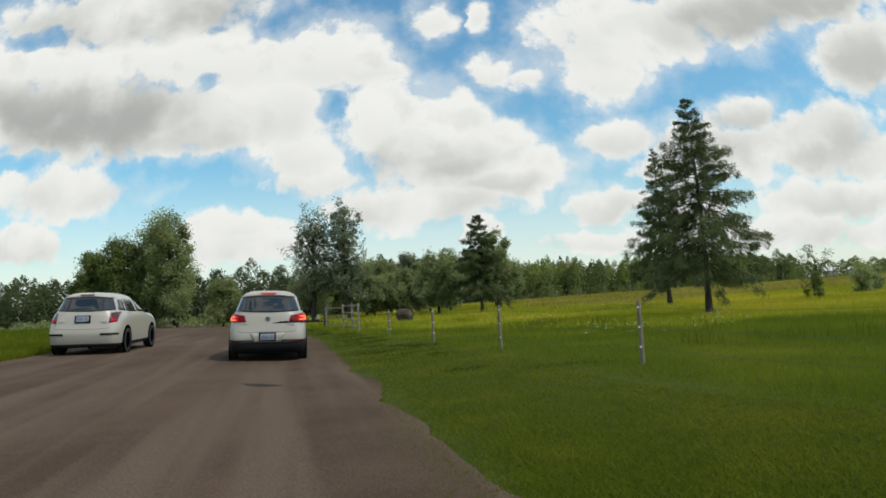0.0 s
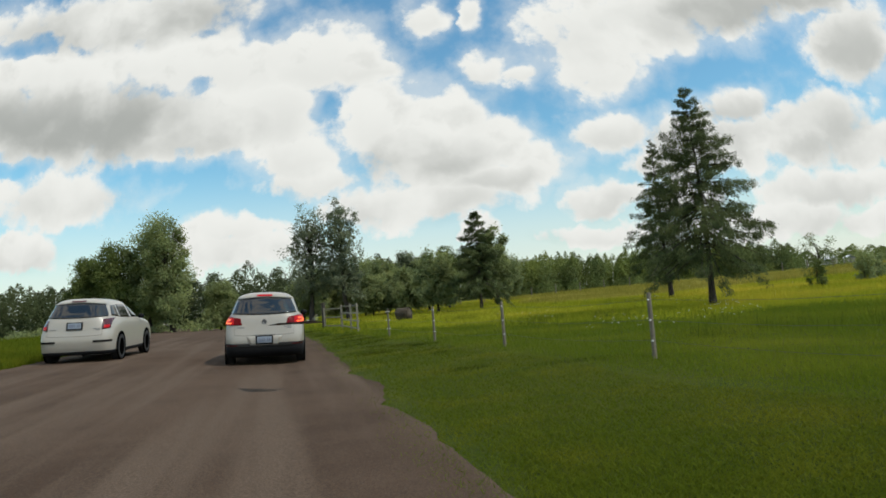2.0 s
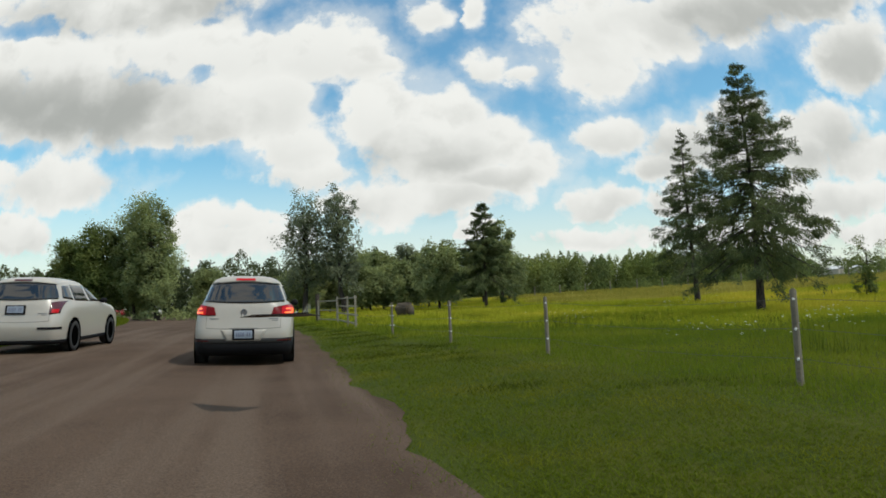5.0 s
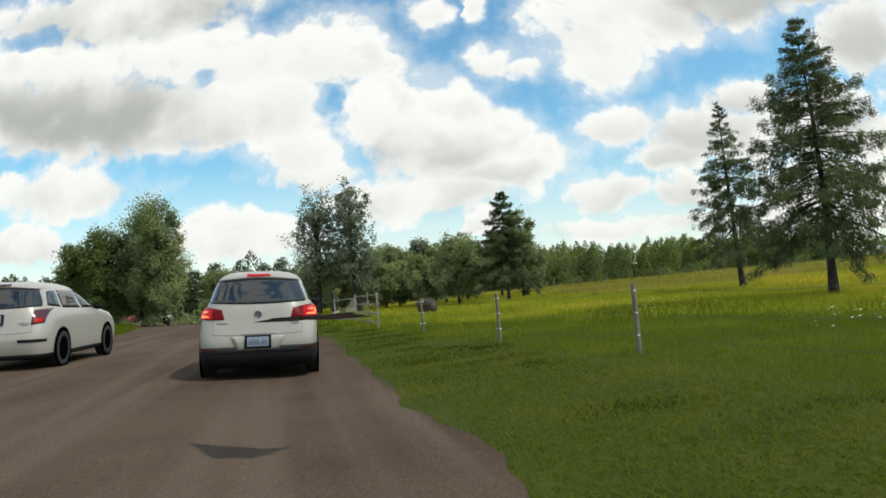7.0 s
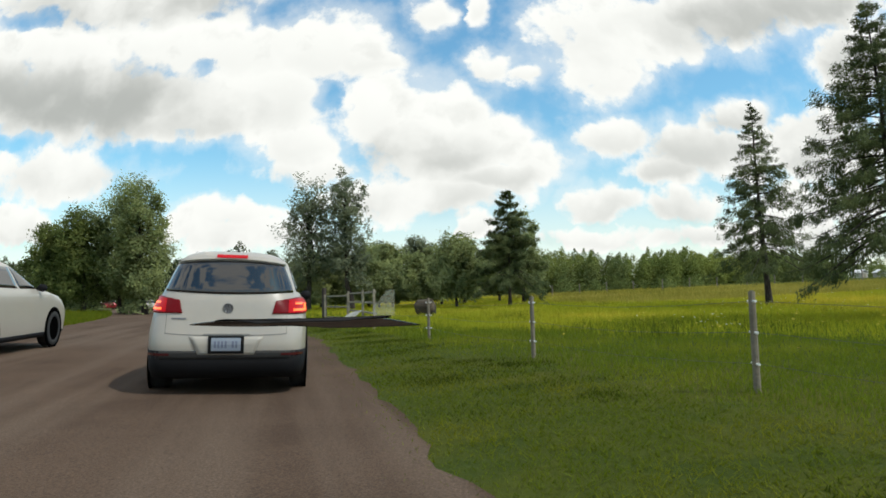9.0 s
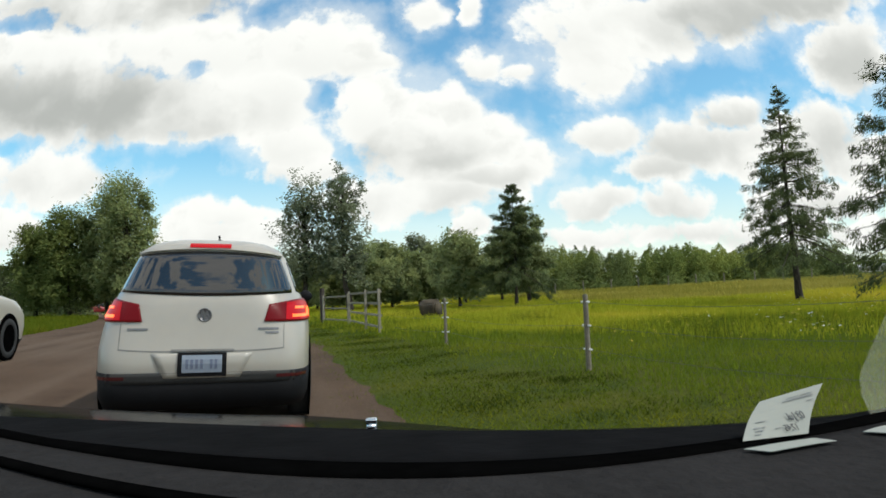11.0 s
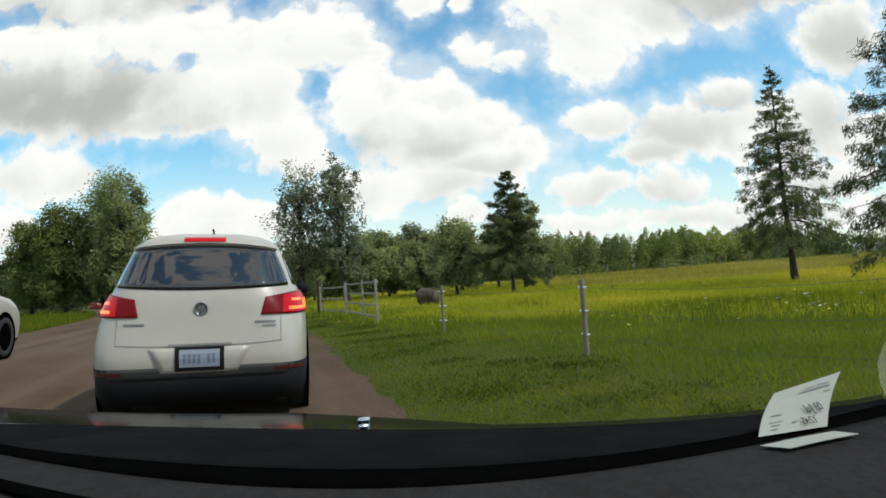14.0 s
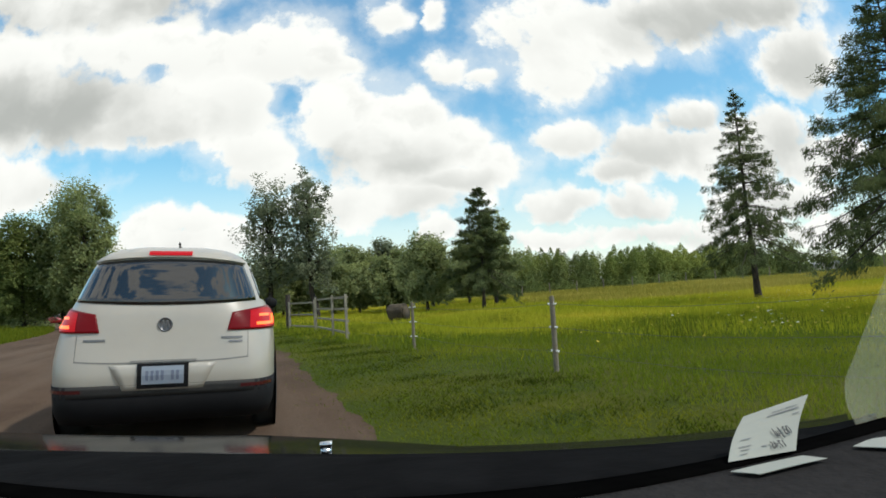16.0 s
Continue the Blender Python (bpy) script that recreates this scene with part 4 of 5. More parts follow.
def suv(paint, label, lamps, tall_lamps=False):
    """A compact sport utility car with all that its tail and flanks show."""
    L = SUV_LEVELS
    car = new("suv_car")
    part("body", loft(L), paint, car, "", True)
    part("cladding", loft([l for l in L if l[0] < (0.35 if tall_lamps else 0.52)], grow=0.006), M_CLAD, car, "black plastic lower bumper and sills", True)
    # rear window, lamps, plate
    part("rear_window", tail_patch(L, lambda u, v: ((u - 0.5) * 2 * (0.735 - 0.135 * v - 0.02 * (1 - v) ** 6), 1.128 + 0.385 * v + (0.030 * (1 - v) - 0.040 * v) * (2 * u - 1) ** 2), 0.007, 40, 8), M_GLASS, car, "dark tinted rear window", True)
    sp = tail_patch(L, lambda u, v: ((u - 0.5) * 2 * (0.60 - 0.10 * v), 1.53 + 0.065 * v - 0.045 * (2 * u - 1) ** 2), 0.03, depth=0.10)
    part("roof_spoiler", sp, paint, car, "", True)
    part("high_brake_lamp", tail_patch(L, lambda u, v: ((u - 0.5) * 0.35, 1.545 + 0.038 * v), 0.042, 8, 2), lamps[0], car, "glowing red high brake lamp")
    for sg in (-1, 1):
        if tall_lamps:
            lens = tail_patch(L, lambda u, v: (sg * (0.64 + 0.165 * u), 0.86 + 0.26 * v - 0.03 * (1 - u)), 0.012, depth=0.03)
            lamp = part("tail_lamp", lens, M_LENS_DARK, car, "dark red upright tail lamp", True)
            part("lamp_glow", tail_patch(L, lambda u, v: (sg * (0.68 + 0.10 * u), 0.87 + 0.075 * v), 0.016, 4, 3, 0.01), lamps[1], lamp, "lit red brake lamp")
            part("bumper_trim", tail_patch(L, lambda u, v: (sg * (0.45 + 0.40 * u), 0.52 + 0.05 * v), 0.010, 8, 2, 0.01), M_CLAD, car, "dark bumper trim")
        if not tall_lamps:
            lens = tail_patch(L, lambda u, v: (sg * (0.488 + 0.402 * u + 0.035 * v * (1 - u)), 0.917 + v * wedge(u)), 0.012, 24, 8, 0.03)
            lamp = part("tail_lamp", lens, M_LENS, car, "red wraparound tail lamp, wedge-shaped", True)
            part("lamp_glow", tail_patch(L, lambda u, v: (sg * (0.665 + 0.215 * u), 0.930 + v * (wedge(0.44 + 0.54 * u) - 0.03)), 0.016, 12, 6, 0.01), lamps[1], lamp, "lit red brake lamp")
            for z, x0, w, h in ((0.950, 0.715, 0.150, 0.024), (0.974, 0.835, 0.030, 0.060), (1.022, 0.735, 0.085, 0.020)):
                part("bulb_glow", tail_patch(L, lambda u, v: (sg * (x0 + w * u), z + h * v), 0.019, 6, 2, 0.01), lamps[2], lamp, "bright brake bulb")
            part("reflector", tail_patch(L, lambda u, v: (sg * (0.60 + 0.24 * u), 0.462 + 0.026 * v), 0.014, 6, 2), M_LENS_DARK, car, "red bumper reflector")
        part("side_window", side_patch(L, sg, ((2.05, 1.10), (2.90, 1.10), (2.25, 1.44), (1.98, 1.47))), M_GLASS, car, "tinted side window", True)
        part("side_window", side_patch(L, sg, ((1.05, 1.12), (1.98, 1.10), (1.92, 1.47), (1.10, 1.47))), M_GLASS, car, "tinted side window", True)
        part("side_window", side_patch(L, sg, ((0.50, 1.17), (0.98, 1.13), (1.02, 1.46), (0.66, 1.44))), M_GLASS, car, "tinted side window", True)
        bm = bmesh.new()
        bmesh.ops.create_uvsphere(bm, u_segments=16, v_segments=10, radius=1)
        bmesh.ops.scale(bm, vec=(0.085, 0.06, 0.07), verts=bm.verts)
        bmesh.ops.translate(bm, vec=(sg * 0.93, 2.78, 1.12), verts=bm.verts)
        part("wing_mirror", bm, M_CLAD, car, "dark wing mirror", True)
        vs, fs = tube([(sg * 0.80, 2.80, 1.09), (sg * 0.92, 2.78, 1.10)], [0.03, 0.03], 6)
        raw("mirror_arm", vs, fs, M_CLAD, car, True)
        for y in (0.86, 3.47):
            arch = lathe([(-0.01, 0.40), (0.003, 0.395), (0.004, 0.36), (0.004, 0.05)])
            a = part("wheel_arch", arch, M_BLACK, car, "", True)
            a.matrix_local = pose(sg * 0.907, y, 0.36, 0, 0, 0 if sg > 0 else 180)
            wheel(car, sg * 0.812, y, 0.345, sg)
    # tailgate seam, handle recess, badge and plate
    pz = 0.36 if tall_lamps else 0.0
    part("tailgate_seam", tail_patch(L, lambda u, v: ((u - 0.5) * 2 * 0.66, 0.672 + 0.012 * v + 0.022 * abs(2 * u - 1) ** 3), 0.002, 20, 1, 0.01), M_SEAM, car)
    for sg in (-1, 1):
        part("tailgate_seam", tail_patch(L, lambda u, v: (sg * (0.652 + 0.006 * u), 0.70 + 0.20 * v), 0.002, 1, 8, 0.01), M_SEAM, car)
    if not tall_lamps:
        # the bumper steps in beside the plate, and its white skin dips into the black below
        part("bumper_step", tail_patch(L, lambda u, v: ((u - 0.5) * 2 * (0.30 + 0.10 * v), 0.470 + 0.195 * v), 0.0095, 12, 6, 0.02), paint, car, "white bumper skin dipping round the plate", True)
        part("bumper_band", tail_patch(L, lambda u, v: ((u - 0.5) * 2 * 0.86, 0.425 + 0.088 * v), 0.009, 30, 3, 0.02), M_BAND, car, "dull grey plastic bumper band", True)
        part("tailgate_handle", tail_patch(L, lambda u, v: ((u - 0.5) * 0.50, 0.682 + 0.016 * v), 0.010, 8, 2, 0.02), M_SEAM, car, "shaded grip above the plate")
    holder = part("plate_holder", tail_patch(L, lambda u, v: ((u - 0.5) * 0.385, pz + 0.482 + 0.190 * v), 0.022, 4, 4, 0.02), M_CLAD, car, "black plate frame")
    part("number_plate", tail_patch(L, lambda u, v: ((u - 0.5) * 0.315, pz + 0.515 + 0.138 * v), 0.026, 4, 4, 0.006), M_PLATE, holder, "pale blue plate with dark bars")
    for k in range(7):
        if k != 4:
            part("plate_bar", tail_patch(L, lambda u, v: (-0.128 + 0.038 * k + 0.022 * u, pz + 0.545 + 0.075 * v), 0.029, 1, 2, 0.004), M_INK, holder)
    badge = lathe([(0.0, 0.058), (0.010, 0.057), (0.012, 0.050), (0.004, 0.047), (0.004, 0.010)], 24)
    b = part("badge", badge, M_BADGE, car, "round chrome badge", True)
    b.matrix_local = pose(0, skin(L, 0, 0.972) - 0.004, 0.972, 0, 0, -90)
    for k in (-0.026, -0.009, 0.009, 0.026):
        bm = box_bm(0.012, 0.008, 0.072, (k, 0, 0), 0.002, Euler((0, 0.45 * (1 if k in (-0.026, 0.009) else -1), 0)).to_matrix())
        bar = part("badge_bar", bm, M_BADGE, car)
        bar.matrix_local = pose(0, skin(L, 0, 0.972) - 0.012, 0.972)
    for x0, w, z in ((-0.60, 0.16, 0.850), (0.44, 0.17, 0.850), (0.50, 0.11, 0.818)):
        part("lettering_bar", tail_patch(L, lambda u, v: (x0 + w * u, z + 0.016 * v), 0.006, 4, 1, 0.004), M_BADGE, car)
    # aerial, tailpipe
    vs, fs = tube([(0.04, 0.72, 1.63), (0.04, 0.69, 1.665), (0.04, 0.67, 1.678)], [0.020, 0.012, 0.005], 6)
    raw("aerial", vs, fs, M_CLAD, car)
    p = part("tailpipe", lathe([(0.0, 0.030), (0.14, 0.032), (0.14, 0.027), (0.02, 0.026)], 14), M_CHROME, car, "", True)
    p.matrix_local = pose(0.42, 0.30, 0.27, 0, 0, -90)
    return tagged(car, label, "car")


def bank(x, y):
    """How the land leans under a car: pitch and roll in degrees."""
    return 57.3 * float(lift(x, y + 2) - lift(x, y - 2)) / 4, -57.3 * float(lift(x + 0.9, y) - lift(x - 0.9, y)) / 1.8


def park(car, x, y, heading):
    c = Vector((x - 2.2 * math.sin(radians(heading)), y + 2.2 * math.cos(radians(heading))))
    pit, rol = bank(c.x, c.y)
    m = Matrix.Translation(on(c.x, c.y, -0.01)) @ pose(0, 0, 0, 0, rol, 0) @ pose(0, 0, 0, 0, 0, heading) @ Matrix.Translation((0, -2.2, 0))
    car.matrix_basis = m @ Matrix.Diagonal((0.965, 1, 1, 1))


white_suv = suv(M_WHITE, "white sport utility car stopped on the road, brake lamps lit", (M_GLOW, M_GLOW, M_HOT))
park(white_suv, -4.52, 13.66, 14.0)
other = suv(M_CREAM, "pearl white sport utility car in the other lane", (M_LENS_DARK, M_GLOW, M_GLOW), True)
park(other, -9.85, 15.5, 12.5)


def saloon(paint, at, heading, label):
    """A small far car with its body, glasshouse and wheels."""
    car = new("parked_car")
    lv = [(0.22, 0.15, 4.2, 0.76), (0.45, 0.0, 4.4, 0.87), (0.70, 0.03, 4.38, 0.88), (0.90, 0.12, 4.1, 0.85), (0.96, 0.5, 3.3, 0.80), (1.20, 1.0, 2.8, 0.70), (1.38, 1.35, 2.4, 0.60), (1.42, 1.6, 2.1, 0.45)]
    part("body", loft(lv, 4.0, 40), paint, car, "", True)
    part("window_band", loft([(0.98, 0.52, 3.26, 0.797), (1.19, 0.985, 2.815, 0.706), (1.31, 1.2, 2.56, 0.645)], 4.0, 40, 0.006), M_GLASS, car, "dark window band", True)
    for sg in (-1, 1):
        for y in (0.85, 3.45):
            w = part("wheel", lathe([(-0.1, 0.2), (-0.1, 0.30), (0.0, 0.32), (0.1, 0.30), (0.1, 0.2)], 16), M_RUBBER, car, "", True)
            w.matrix_local = pose(sg * 0.80, y, 0.32)
    car.matrix_basis = pose(*at, 0, 0, heading)
    return tagged(car, label, "car", "cars parked far off")


saloon(M_WHITE, on(-42.0, 92.0), 30, "small white car parked far off beside the road")
saloon(M_RED, on(-47.3, 92.0), 35, "small red car parked far off under the trees")



def shed(at, heading, label):
    """A small far shed: four walls and a pitched roof with eaves."""
    hut = new("shed")
    part("wall", box_bm(2.2, 3.0, 1.5, (0, 0, 0.75), 0.02), M_WHITE, hut)
    bm = bmesh.new()
    ends = []
    for y in (-1.65, 1.65):
        ends.append([bm.verts.new(p) for p in ((-1.3, y, 1.42), (0, y, 2.2), (1.3, y, 1.42), (1.3, y, 1.50), (0, y, 2.28), (-1.3, y, 1.50))])
    for k in range(6):
        bm.faces.new((ends[0][k], ends[0][(k + 1) % 6], ends[1][(k + 1) % 6], ends[1][k]))
    for e in ends:
        bm.faces.new(e)
    bmesh.ops.recalc_face_normals(bm, faces=bm.faces)
    part("roof", bm, M_INSUL, hut, "white pitched roof")
    part("door", box_bm(0.8, 0.05, 1.3, (0, -1.52, 0.66), 0.01), M_RAIL, hut, "grey door")
    hut.matrix_basis = pose(*at, 0, 0, heading) @ Matrix.Diagonal((0.65, 0.65, 0.65, 1))
    return tagged(hut, label, "shed", "far sheds")


shed(on(66.5, 112.0), 20, "small white shed far beyond the meadow")
shed(on(70.3, 112.5), -15, "small white shed far beyond the meadow")

# ---- the dashboard and bonnet behind which the camera comes to rest ----
CAR_TURN = radians(20)
CAR_EYE = Vector((-2.550, 8.524, 1.057))
CAB = 0.555


def cab(f, s, drop):
    """A place in the cab: ahead of the eye, to its right, and below it."""
    f, s, drop = f * CAB, s * CAB, drop * CAB
    return (CAR_EYE.x - f * math.sin(CAR_TURN) + s * math.cos(CAR_TURN), CAR_EYE.y + f * math.cos(CAR_TURN) + s * math.sin(CAR_TURN), CAR_EYE.z - drop)


# edges of the cab's parts as the slope down to them from the eye, by bearing right of the car's nose
def slope_dash(b):
    return 0.2566 + 0.2394 * b - 0.3481 * b * b + 0.0334 * b ** 3


def slope_glass(b):
    return min(0.2355 + 0.2118 * b - 0.2578 * b * b - 0.0199 * b ** 3, slope_dash(b) - 0.010)


def slope_cowl(b):
    return min(0.1850 + 0.1520 * b - 0.1109 * b * b - 0.0541 * b ** 3, slope_glass(b) - 0.006)


def slope_bonnet(b):
    k = min(1.0, max(0.0, (b - 0.12) / 0.30))
    own = 0.1669 + 0.1300 * b - 0.1797 * b * b + 0.0593 * b ** 3
    return min(own * (1 - k) + (slope_cowl(b) - 0.004) * k, slope_cowl(b) - 0.004)


DASH_DROP, COWL_DROP = 0.130, 0.140


def reach_bonnet(b):
    return 1.5 * COWL_DROP / slope_cowl(b)


def cab_sheet(name, near, far, b0, b1, mat, thick=0.006, parent=None, label="", bow=0.0, nf=8, ns=48):
    """A sheet that lies round the eye, between two edges: near and far give reach and drop by the bearing."""
    bm = bmesh.new()
    g = []
    for i in range(nf + 1):
        a = i / nf
        row = []
        for k in range(ns + 1):
            b = b0 + (b1 - b0) * k / ns
            c = min(b, 1.0)
            (r0, d0), (r1, d1) = near(c), far(c)
            r = r0 + (r1 - r0) * a
            row.append(bm.verts.new(cab(r * math.cos(b), r * math.sin(b), d0 + (d1 - d0) * a - bow * 4 * a * (1 - a))))
        g.append(row)
    for i in range(nf):
        for k in range(ns):
            bm.faces.new((g[i][k], g[i][k + 1], g[i + 1][k + 1], g[i + 1][k]))
    r = bmesh.ops.extrude_face_region(bm, geom=bm.faces[:])
    bmesh.ops.translate(bm, vec=(0, 0, -thick * CAB), verts=[e for e in r["geom"] if isinstance(e, bmesh.types.BMVert)])
    bmesh.ops.recalc_face_normals(bm, faces=bm.faces)
    return part(name, bm, mat, parent, label, True)


def lying(k, drop):
    """An edge at a share of the dash's reach, lying at that drop."""
    return lambda b: (k * DASH_DROP / slope_dash(b), drop)


def glass_edge(b):
    return 0.128 / slope_glass(b), 0.128


def cowl_edge(b):
    return COWL_DROP / slope_cowl(b), COWL_DROP


def bonnet_edge(b):
    return reach_bonnet(b), reach_bonnet(b) * slope_bonnet(b)


dash = new("dashboard")
tagged(dash, "dark grey car dashboard with black windscreen base and glossy dark bonnet", "dashboard")
cab_sheet("dash_top", lambda b: (0.36, DASH_DROP + 0.010), lying(1.0, DASH_DROP), -0.31, 1.07, M_DASH, 0.006, dash, "grey grained plastic dash top", 0.002)
cab_sheet("defroster_slot", lying(0.79, DASH_DROP - 0.0022), lying(0.835, DASH_DROP - 0.0022), -0.36, 0.10, M_BLACK, 0.003, dash, "black defroster slot", 0.0, 2)
cab_sheet("windscreen_base", lying(0.985, DASH_DROP - 0.0022), glass_edge, -0.31, 1.07, M_BLACK, 0.006, dash, "black windscreen base", 0.0, 3)
cab_sheet("cowl", lambda b: (glass_edge(b)[0] + 0.002, 0.1315), cowl_edge, -0.31, 0.98, M_COWL, 0.006, dash, "dull black cowl below the windscreen", 0.001)
cab_sheet("bonnet", lambda b: (cowl_edge(b)[0] - 0.004, COWL_DROP + 0.004), bonnet_edge, -0.31, 0.95, M_HOOD, 0.006, dash, "glossy dark bonnet", 0.003)
bm = bmesh.new()
bmesh.ops.create_cone(bm, segments=12, radius1=0.0036, radius2=0.0028, depth=0.004, cap_ends=True)
bmesh.ops.bevel(bm, geom=bm.edges[:], offset=0.0006, segments=2, affect="EDGES")
bmesh.ops.translate(bm, vec=(0, 0, 0.002), verts=bm.verts)
noz = part("washer_nozzle", box_bm(0.0068, 0.005, 0.0034, (0, 0, 0.005), 0.0012, None, bm), M_CHROME, dash, "small chrome washer nozzle", True)
noz.location = cab(0.6505, 0.1511, 0.1425)

# a pale see-through sheet stands in for a reflection in the glass beside the pillar
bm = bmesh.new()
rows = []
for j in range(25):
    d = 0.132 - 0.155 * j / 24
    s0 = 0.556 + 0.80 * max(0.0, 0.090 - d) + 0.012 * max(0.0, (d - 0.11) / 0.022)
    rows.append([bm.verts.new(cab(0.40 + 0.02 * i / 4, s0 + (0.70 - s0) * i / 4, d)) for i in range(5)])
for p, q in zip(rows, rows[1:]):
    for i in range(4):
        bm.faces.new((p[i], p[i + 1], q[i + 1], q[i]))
tagged(part("windscreen_reflection", bm, M_REFLECTION), "pale windscreen reflection beside the pillar, built as a hazy sheet", "windscreen haze")

# ---- the paper tickets, and the reflection of one in the windscreen ----


def slip(corners, label):
    """A slip of paper with a slight curl, lying on the dash: corners ahead and across."""
    a, b, c, d = [Vector(p) for p in corners]
    bm = bmesh.new()
    g = []
    for j in range(5):
        g.append([])
        for i in range(7):
            p = a.lerp(b, j / 4).lerp(d.lerp(c, j / 4), i / 6)
            g[-1].append(bm.verts.new(cab(p.x, p.y, 0.1275 - 0.0004 * math.sin(math.pi * i / 6))))
    for j in range(4):
        for i in range(6):
            bm.faces.new((g[j][i], g[j][i + 1], g[j + 1][i + 1], g[j + 1][i]))
    r = bmesh.ops.extrude_face_region(bm, geom=bm.faces[:])
    bmesh.ops.translate(bm, vec=(0, 0, -0.0003), verts=[e for e in r["geom"] if isinstance(e, bmesh.types.BMVert)])
    bmesh.ops.recalc_face_normals(bm, faces=bm.faces)
    return tagged(part("ticket_and_reflection", bm, M_PAPER), label, "ticket")


slip(((0.3574, 0.3698), (0.3421, 0.3805), (0.3431, 0.4493), (0.3576, 0.4425)), "small white paper ticket lying on the dashboard")
slip(((0.3539, 0.4938), (0.3349, 0.5104), (0.3550, 0.5577), (0.3607, 0.5278)), "white paper slip lying at the end of the dashboard")


def on_card(u, v, out=0.0012):
    """A place on the card that shows the ticket's reflection: 0..1 across and up, a little in front of its face."""
    return cab(0.371 - 0.005 * u + 0.024 * v - 0.003 * u * v + 0.0015 * math.sin(math.pi * v) - out, 0.383 + 0.064 * u + 0.045 * v + 0.001 * u * v - 0.0015 * math.sin(math.pi * v), 0.1262 - 0.0232 * v - 0.011 * u * v)


# leaning card added in place of the lying ticket's reflection in the windscreen
bm = bmesh.new()
g = [[bm.verts.new(on_card(i / 8, j / 8, 0)) for i in range(9)] for j in range(9)]
for j in range(8):
    for i in range(8):
        bm.faces.new((g[j][i], g[j][i + 1], g[j + 1][i + 1], g[j + 1][i]))
r = bmesh.ops.extrude_face_region(bm, geom=bm.faces[:])
bmesh.ops.translate(bm, vec=(0, 0.0003, 0), verts=[e for e in r["geom"] if isinstance(e, bmesh.types.BMVert)])
bmesh.ops.recalc_face_normals(bm, faces=bm.faces)
mirrored_card = part("ticket_and_reflection", bm, M_PAPER)
tagged(mirrored_card, "windscreen reflection of the printed ticket, built as a leaning card", "ticket")


def card_bar(u0, u1, v0, v1):
    bm = bmesh.new()
    f = bm.faces.new([bm.verts.new(on_card(u, v)) for u, v in ((u0, v0), (u1, v0), (u1, v1), (u0, v1))])
    r = bmesh.ops.extrude_face_region(bm, geom=[f])
    bmesh.ops.translate(bm, vec=(0.0001, -0.0002, 0), verts=[e for e in r["geom"] if isinstance(e, bmesh.types.BMVert)])
    bmesh.ops.recalc_face_normals(bm, faces=bm.faces)
    part("print_bar", bm, M_FAINT, mirrored_card)


for u0, u1, v0, v1 in ((0.45, 0.62, 0.875, 0.885), (0.66, 0.84, 0.875, 0.885), (0.40, 0.88, 0.805, 0.82), (0.10, 0.25, 0.42, 0.43), (0.10, 0.20, 0.27, 0.28),
                       (0.22, 0.28, 0.27, 0.28), (0.14, 0.26, 0.20, 0.21), (0.14, 0.24, 0.12, 0.13), (0.44, 0.52, 0.20, 0.21), (0.82, 0.92, 0.70, 0.71)):
    card_bar(u0, u1, v0, v1)


def stamp(body, u0, u1, v0, size):
    """Writing of the reflected ticket: set mirrored on the side turned to the cab."""
    cu = bpy.data.curves.new("date", "FONT")
    cu.body, cu.size, cu.extrude = body, size, 0.0001
    cu.materials.append(M_PRINT)
    A, B, C = Vector(on_card(u0, v0, 0.0025)), Vector(on_card(u1, v0, 0.0025)), Vector(on_card(u0, v0 + 0.3, 0.0025))
    ax, ay = (B - A).normalized(), (C - A).normalized()
    az = ax.cross(ay).normalized()
    ay = az.cross(ax)
    date = new("date", cu)
    date.matrix_world = Matrix(((ax.x, ay.x, az.x, A.x), (ax.y, ay.y, az.y, A.y), (ax.z, ay.z, az.z, A.z), (0, 0, 0, 1))) @ Matrix.Diagonal((1, 1.3, 1, 1))
    date.parent = mirrored_card


stamp("03 Jul", 0.88, 0.50, 0.34, 0.0041)
stamp("17:45", 0.82, 0.50, 0.12, 0.0035)

# ---- grass and flowers ----


def blades(name, x, y, h, w, mat, label, rng, lean=0.35):
    n = len(x)
    z = lift(x, y) - 0.03
    a = rng.uniform(0, 2 * math.pi, n)
    dx, dy = np.cos(a) * w * 0.5, np.sin(a) * w * 0.5
    tx, ty = rng.normal(0, lean, n) * h, rng.normal(0, lean, n) * h
    v = np.stack([np.stack([x - dx, y - dy, z], 1), np.stack([x + dx, y + dy, z], 1), np.stack([x + tx, y + ty, z + h], 1)], 1).reshape(-1, 3)
    ob = raw(name, v, np.arange(n * 3, dtype=np.int32).reshape(-1, 3), mat)
    return tagged(ob, label, "grass", kind="stuff")


rng = np.random.default_rng(11)
N = 900000
r = 3.5 * (80 / 3.5) ** rng.random(N)
th = rng.uniform(-0.95, 0.95, N)
gx = -0.8 + r * np.sin(th)
gy = -1.5 + r * np.cos(th)
# the grass goes on, thinner, beside and behind the way
M = 200000
gx, gy = np.concatenate([gx, rng.uniform(-32, 30, M)]), np.concatenate([gy, rng.uniform(-28, 16, M)])
r = np.concatenate([r, np.full(M, 22.0)])
N = N + M
side = (gx - road_edge(gy)) / np.sqrt(1 + road_slope(gy) ** 2)
over = gx - fence_x(gy)
waves = rng.normal(0, 0.55, (9, 2))
patchy = np.clip(0.5 + sum(0.13 * np.sin(gx * a + gy * b + 3 * k) for k, (a, b) in enumerate(waves)), 0, 1)
far = np.clip(r / 12, 0.9, 6)
meadow = (over > -1.5 + 1.0 * patchy) & (gy < 80)
grown = np.clip((over + 1.4) / 1.3, 0.22, 1)
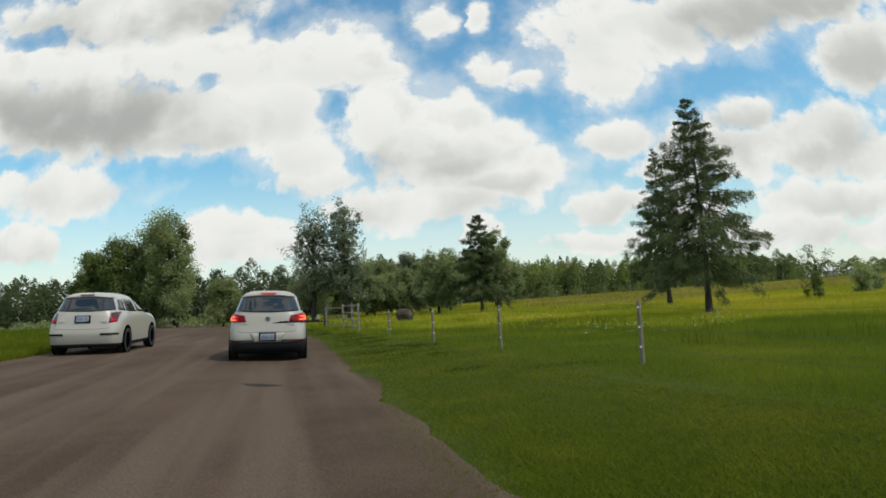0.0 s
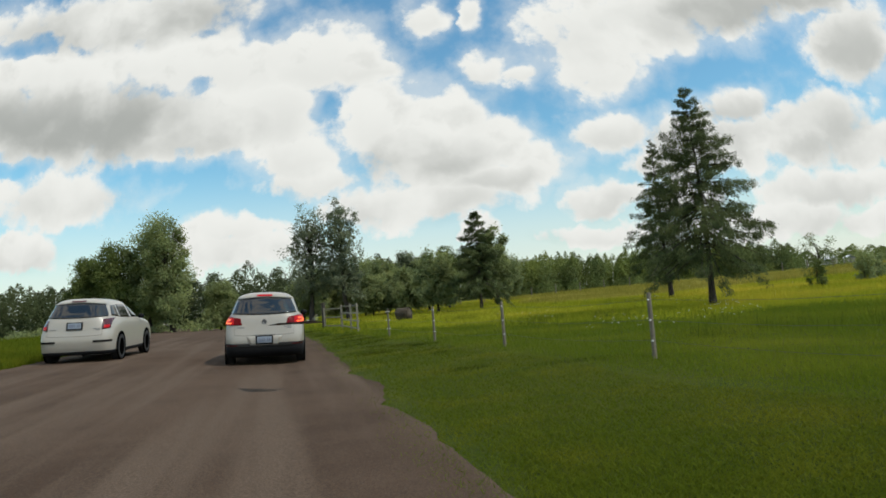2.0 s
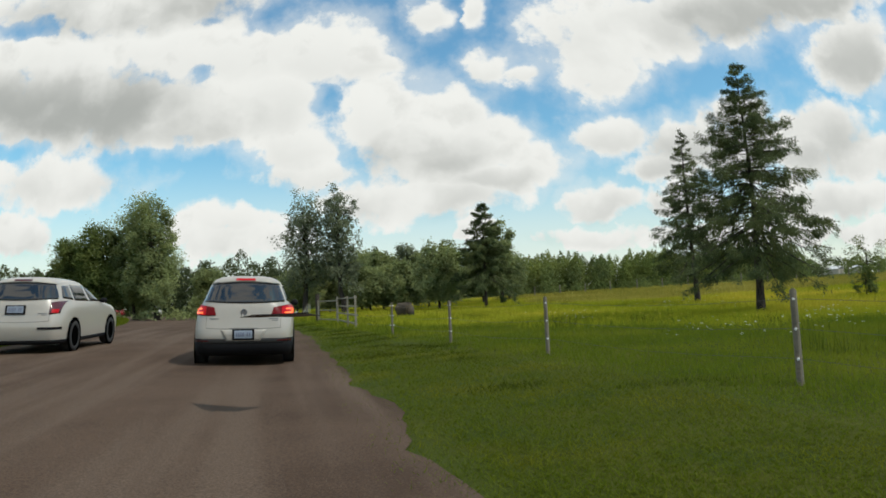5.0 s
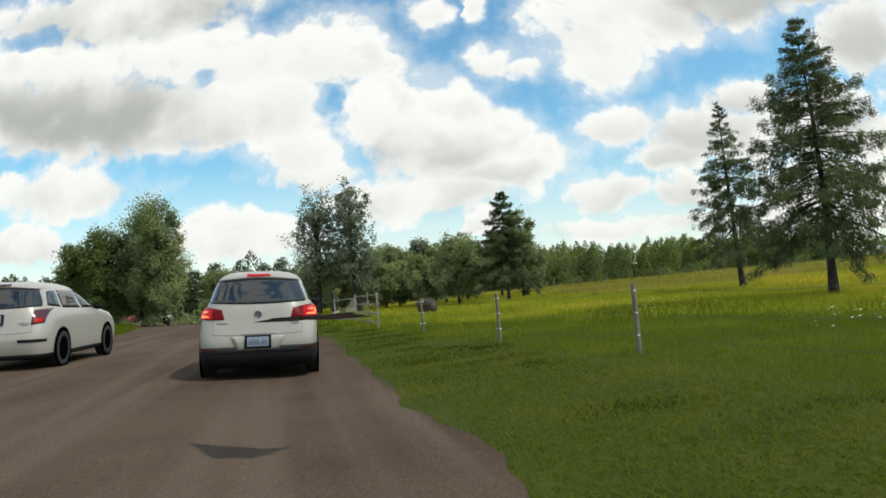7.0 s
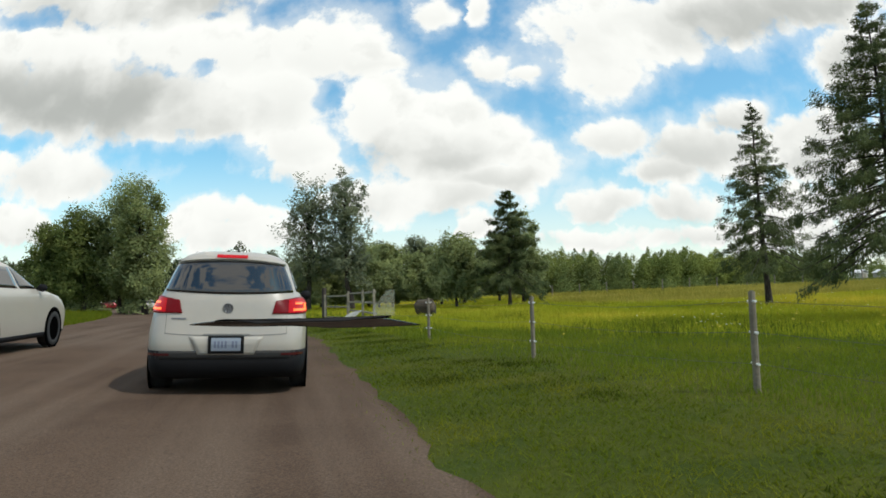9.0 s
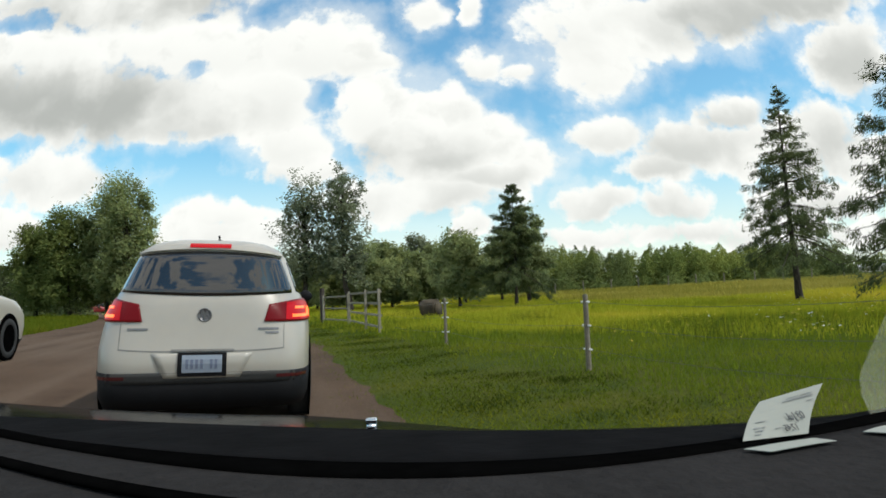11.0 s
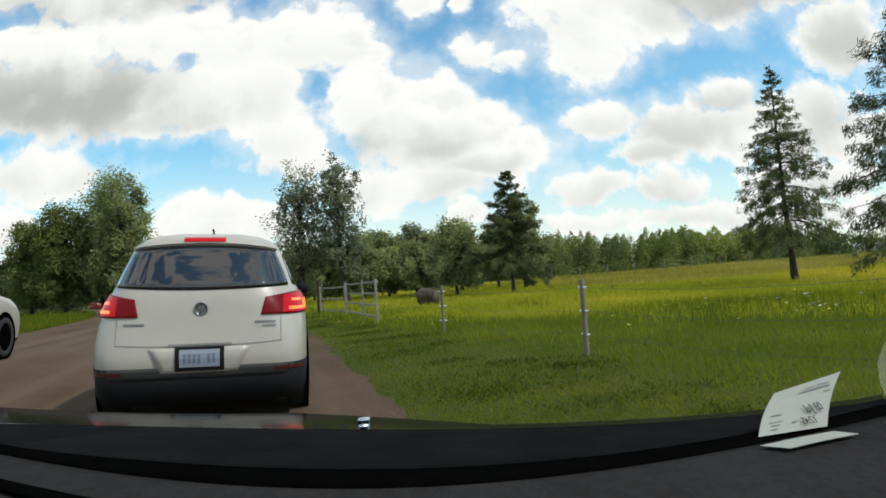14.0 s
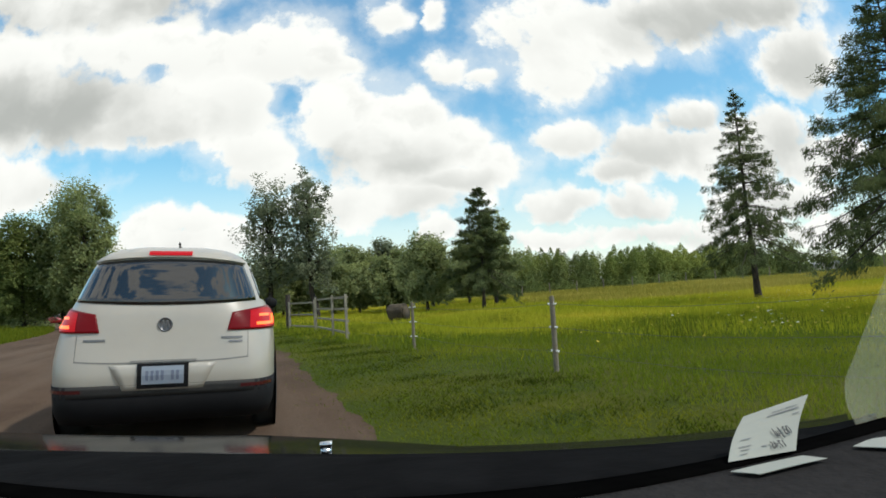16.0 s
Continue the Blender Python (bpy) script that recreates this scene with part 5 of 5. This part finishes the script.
lawn = (side > 0.25 - 0.75 * rng.random(N) ** 2) & ~meadow
left = (side < -ROAD_W + 0.1)
fringe = meadow & (rng.random(N) < np.clip(1.05 - (over + 1.3) / (3.0 + 4.5 * patchy), 0, 1)) & (gy < 42)
close = meadow & ~fringe & (rng.random(N) < np.clip((18 + 7 * patchy - np.hypot(gx + 2, gy - 5)) / 7, 0, 1))
fringe = fringe | close
meadow = meadow & ~fringe
low = 0.42 + 0.58 * np.clip((np.hypot(gx + 2, gy - 5) - 9) / 14, 0, 1)
m = fringe
blades("verge_grass", gx[m], gy[m], (0.06 + 0.17 * rng.random(m.sum()) * (0.45 + 0.75 * patchy[m])) * grown[m] * low[m], 0.0075 * far[m] * rng.uniform(0.7, 1.5, m.sum()), M_FRINGE,
       "green grass growing taller towards the fence", rng, 0.35)
m = meadow & ~((gy > 42) & (gx > 8))
blades("meadow_grass", gx[m], gy[m], (0.08 + 0.20 * rng.random(m.sum()) * (0.45 + 0.75 * patchy[m])) * grown[m], 0.0095 * far[m] * rng.uniform(0.7, 1.5, m.sum()), M_GRASS,
       "tall yellow-green meadow grass going to seed", rng, 0.30)
dry = meadow & (gy > 42) & (gx > 4 + 6 * patchy) & (rng.random(N) < 0.75)
meadow = meadow & ~dry
m = dry
blades("dry_grass", gx[m], gy[m], 0.15 + 0.25 * rng.random(m.sum()), 0.012 * far[m] * rng.uniform(0.7, 1.5, m.sum()), M_DRY, "dry tan grass on the far rise of the meadow", rng, 0.3)
m = lawn
blades("verge_grass", gx[m], gy[m], 0.014 + 0.030 * rng.random(m.sum()) * (0.5 + patchy[m]), 0.008 * far[m] * rng.uniform(0.7, 1.5, m.sum()), M_LAWN,
       "short green grass of the road verge", rng, 1.0)
m = left
blades("verge_grass", gx[m], gy[m], 0.10 + 0.22 * rng.random(m.sum()) * (0.4 + patchy[m]), 0.014 * far[m] * rng.uniform(0.7, 1.5, m.sum()), M_LAWN,
       "rough green grass along the far verge", rng, 0.35)

# taller weeds stand in clumps
cx, cy = [], []
for k in range(60):
    yy = rng.uniform(9, 42)
    xx = fence_x(yy) + 0.8 + rng.gamma(1.6, 3.2)
    n = int(rng.uniform(30, 110))
    cx.append(rng.normal(xx, 0.32, n)), cy.append(rng.normal(yy, 0.32, n))
# low broad-leaved patches darken the verge
px, py = [], []
for k in range(46):
    yy = rng.uniform(8, 34)
    xx = fence_x(yy) - rng.uniform(0.2, 1.0) * (fence_x(yy) - float(road_edge(yy))) * 0.8
    n = int(rng.uniform(120, 360))
    px.append(rng.normal(xx, rng.uniform(0.15, 0.45), n)), py.append(rng.normal(yy, rng.uniform(0.12, 0.3), n))
px, py = np.concatenate(px), np.concatenate(py)
blades("low_weeds", px, py, rng.uniform(0.025, 0.05, len(px)), rng.uniform(0.008, 0.016, len(px)), M_VERGE_WEED, "low dark green weeds in the verge grass", rng, 0.7)
cx, cy = np.concatenate(cx), np.concatenate(cy)
blades("tall_weeds", cx, cy, rng.uniform(0.14, 0.36, len(cx)), rng.uniform(0.007, 0.018, len(cx)), M_WEED, "dark green weed clumps standing in the meadow", rng, 0.16)


def flowers(name, spots, mat, size, label, seed):
    """Flower heads on thin stalks, in drifts."""
    g = np.random.default_rng(seed)
    C = []
    for x, y, s, n in spots:
        px, py = g.normal(x, s, n), g.normal(y, s, n)
        C.append(np.stack([px, py, lift(px, py) + g.uniform(0.30, 0.52, n)], 1))
    C = np.concatenate(C)
    n = len(C)
    a = g.uniform(0, 2 * math.pi, n)
    V, F = [], []
    for k in range(3):
        t = a + k * math.pi / 3
        d = np.stack([np.cos(t), np.sin(t), g.uniform(-0.3, 0.3, n)], 1)
        s = np.stack([-np.sin(t), np.cos(t), g.uniform(-0.3, 0.3, n)], 1)
        v, f = shards(C, d, s, np.full(n, size), np.full(n, size * 0.55))
        V.append(v), F.append(f + k * n * 4)
    tagged(raw(name, np.concatenate(V), np.concatenate(F), mat), label, "flowers", kind="stuff")


flowers("white_daisies", ((2.75, 10.8, 0.35, 30), (5.0, 12.3, 0.4, 26), (1.75, 16.3, 0.3, 20), (6.6, 24.4, 0.7, 36), (4.6, 11.6, 0.4, 18), (7.5, 20, 1.5, 24), (12, 30, 2.5, 30)),
        M_PETAL, 0.042, "white daisies flowering in the meadow", 4)
flowers("yellow_buttercups", ((3.5, 18, 2.2, 160), (8, 28, 4, 200), (2, 36, 4, 160), (14, 45, 6, 200)), M_BUTTER, 0.045, "small yellow buttercups among the grass", 5)
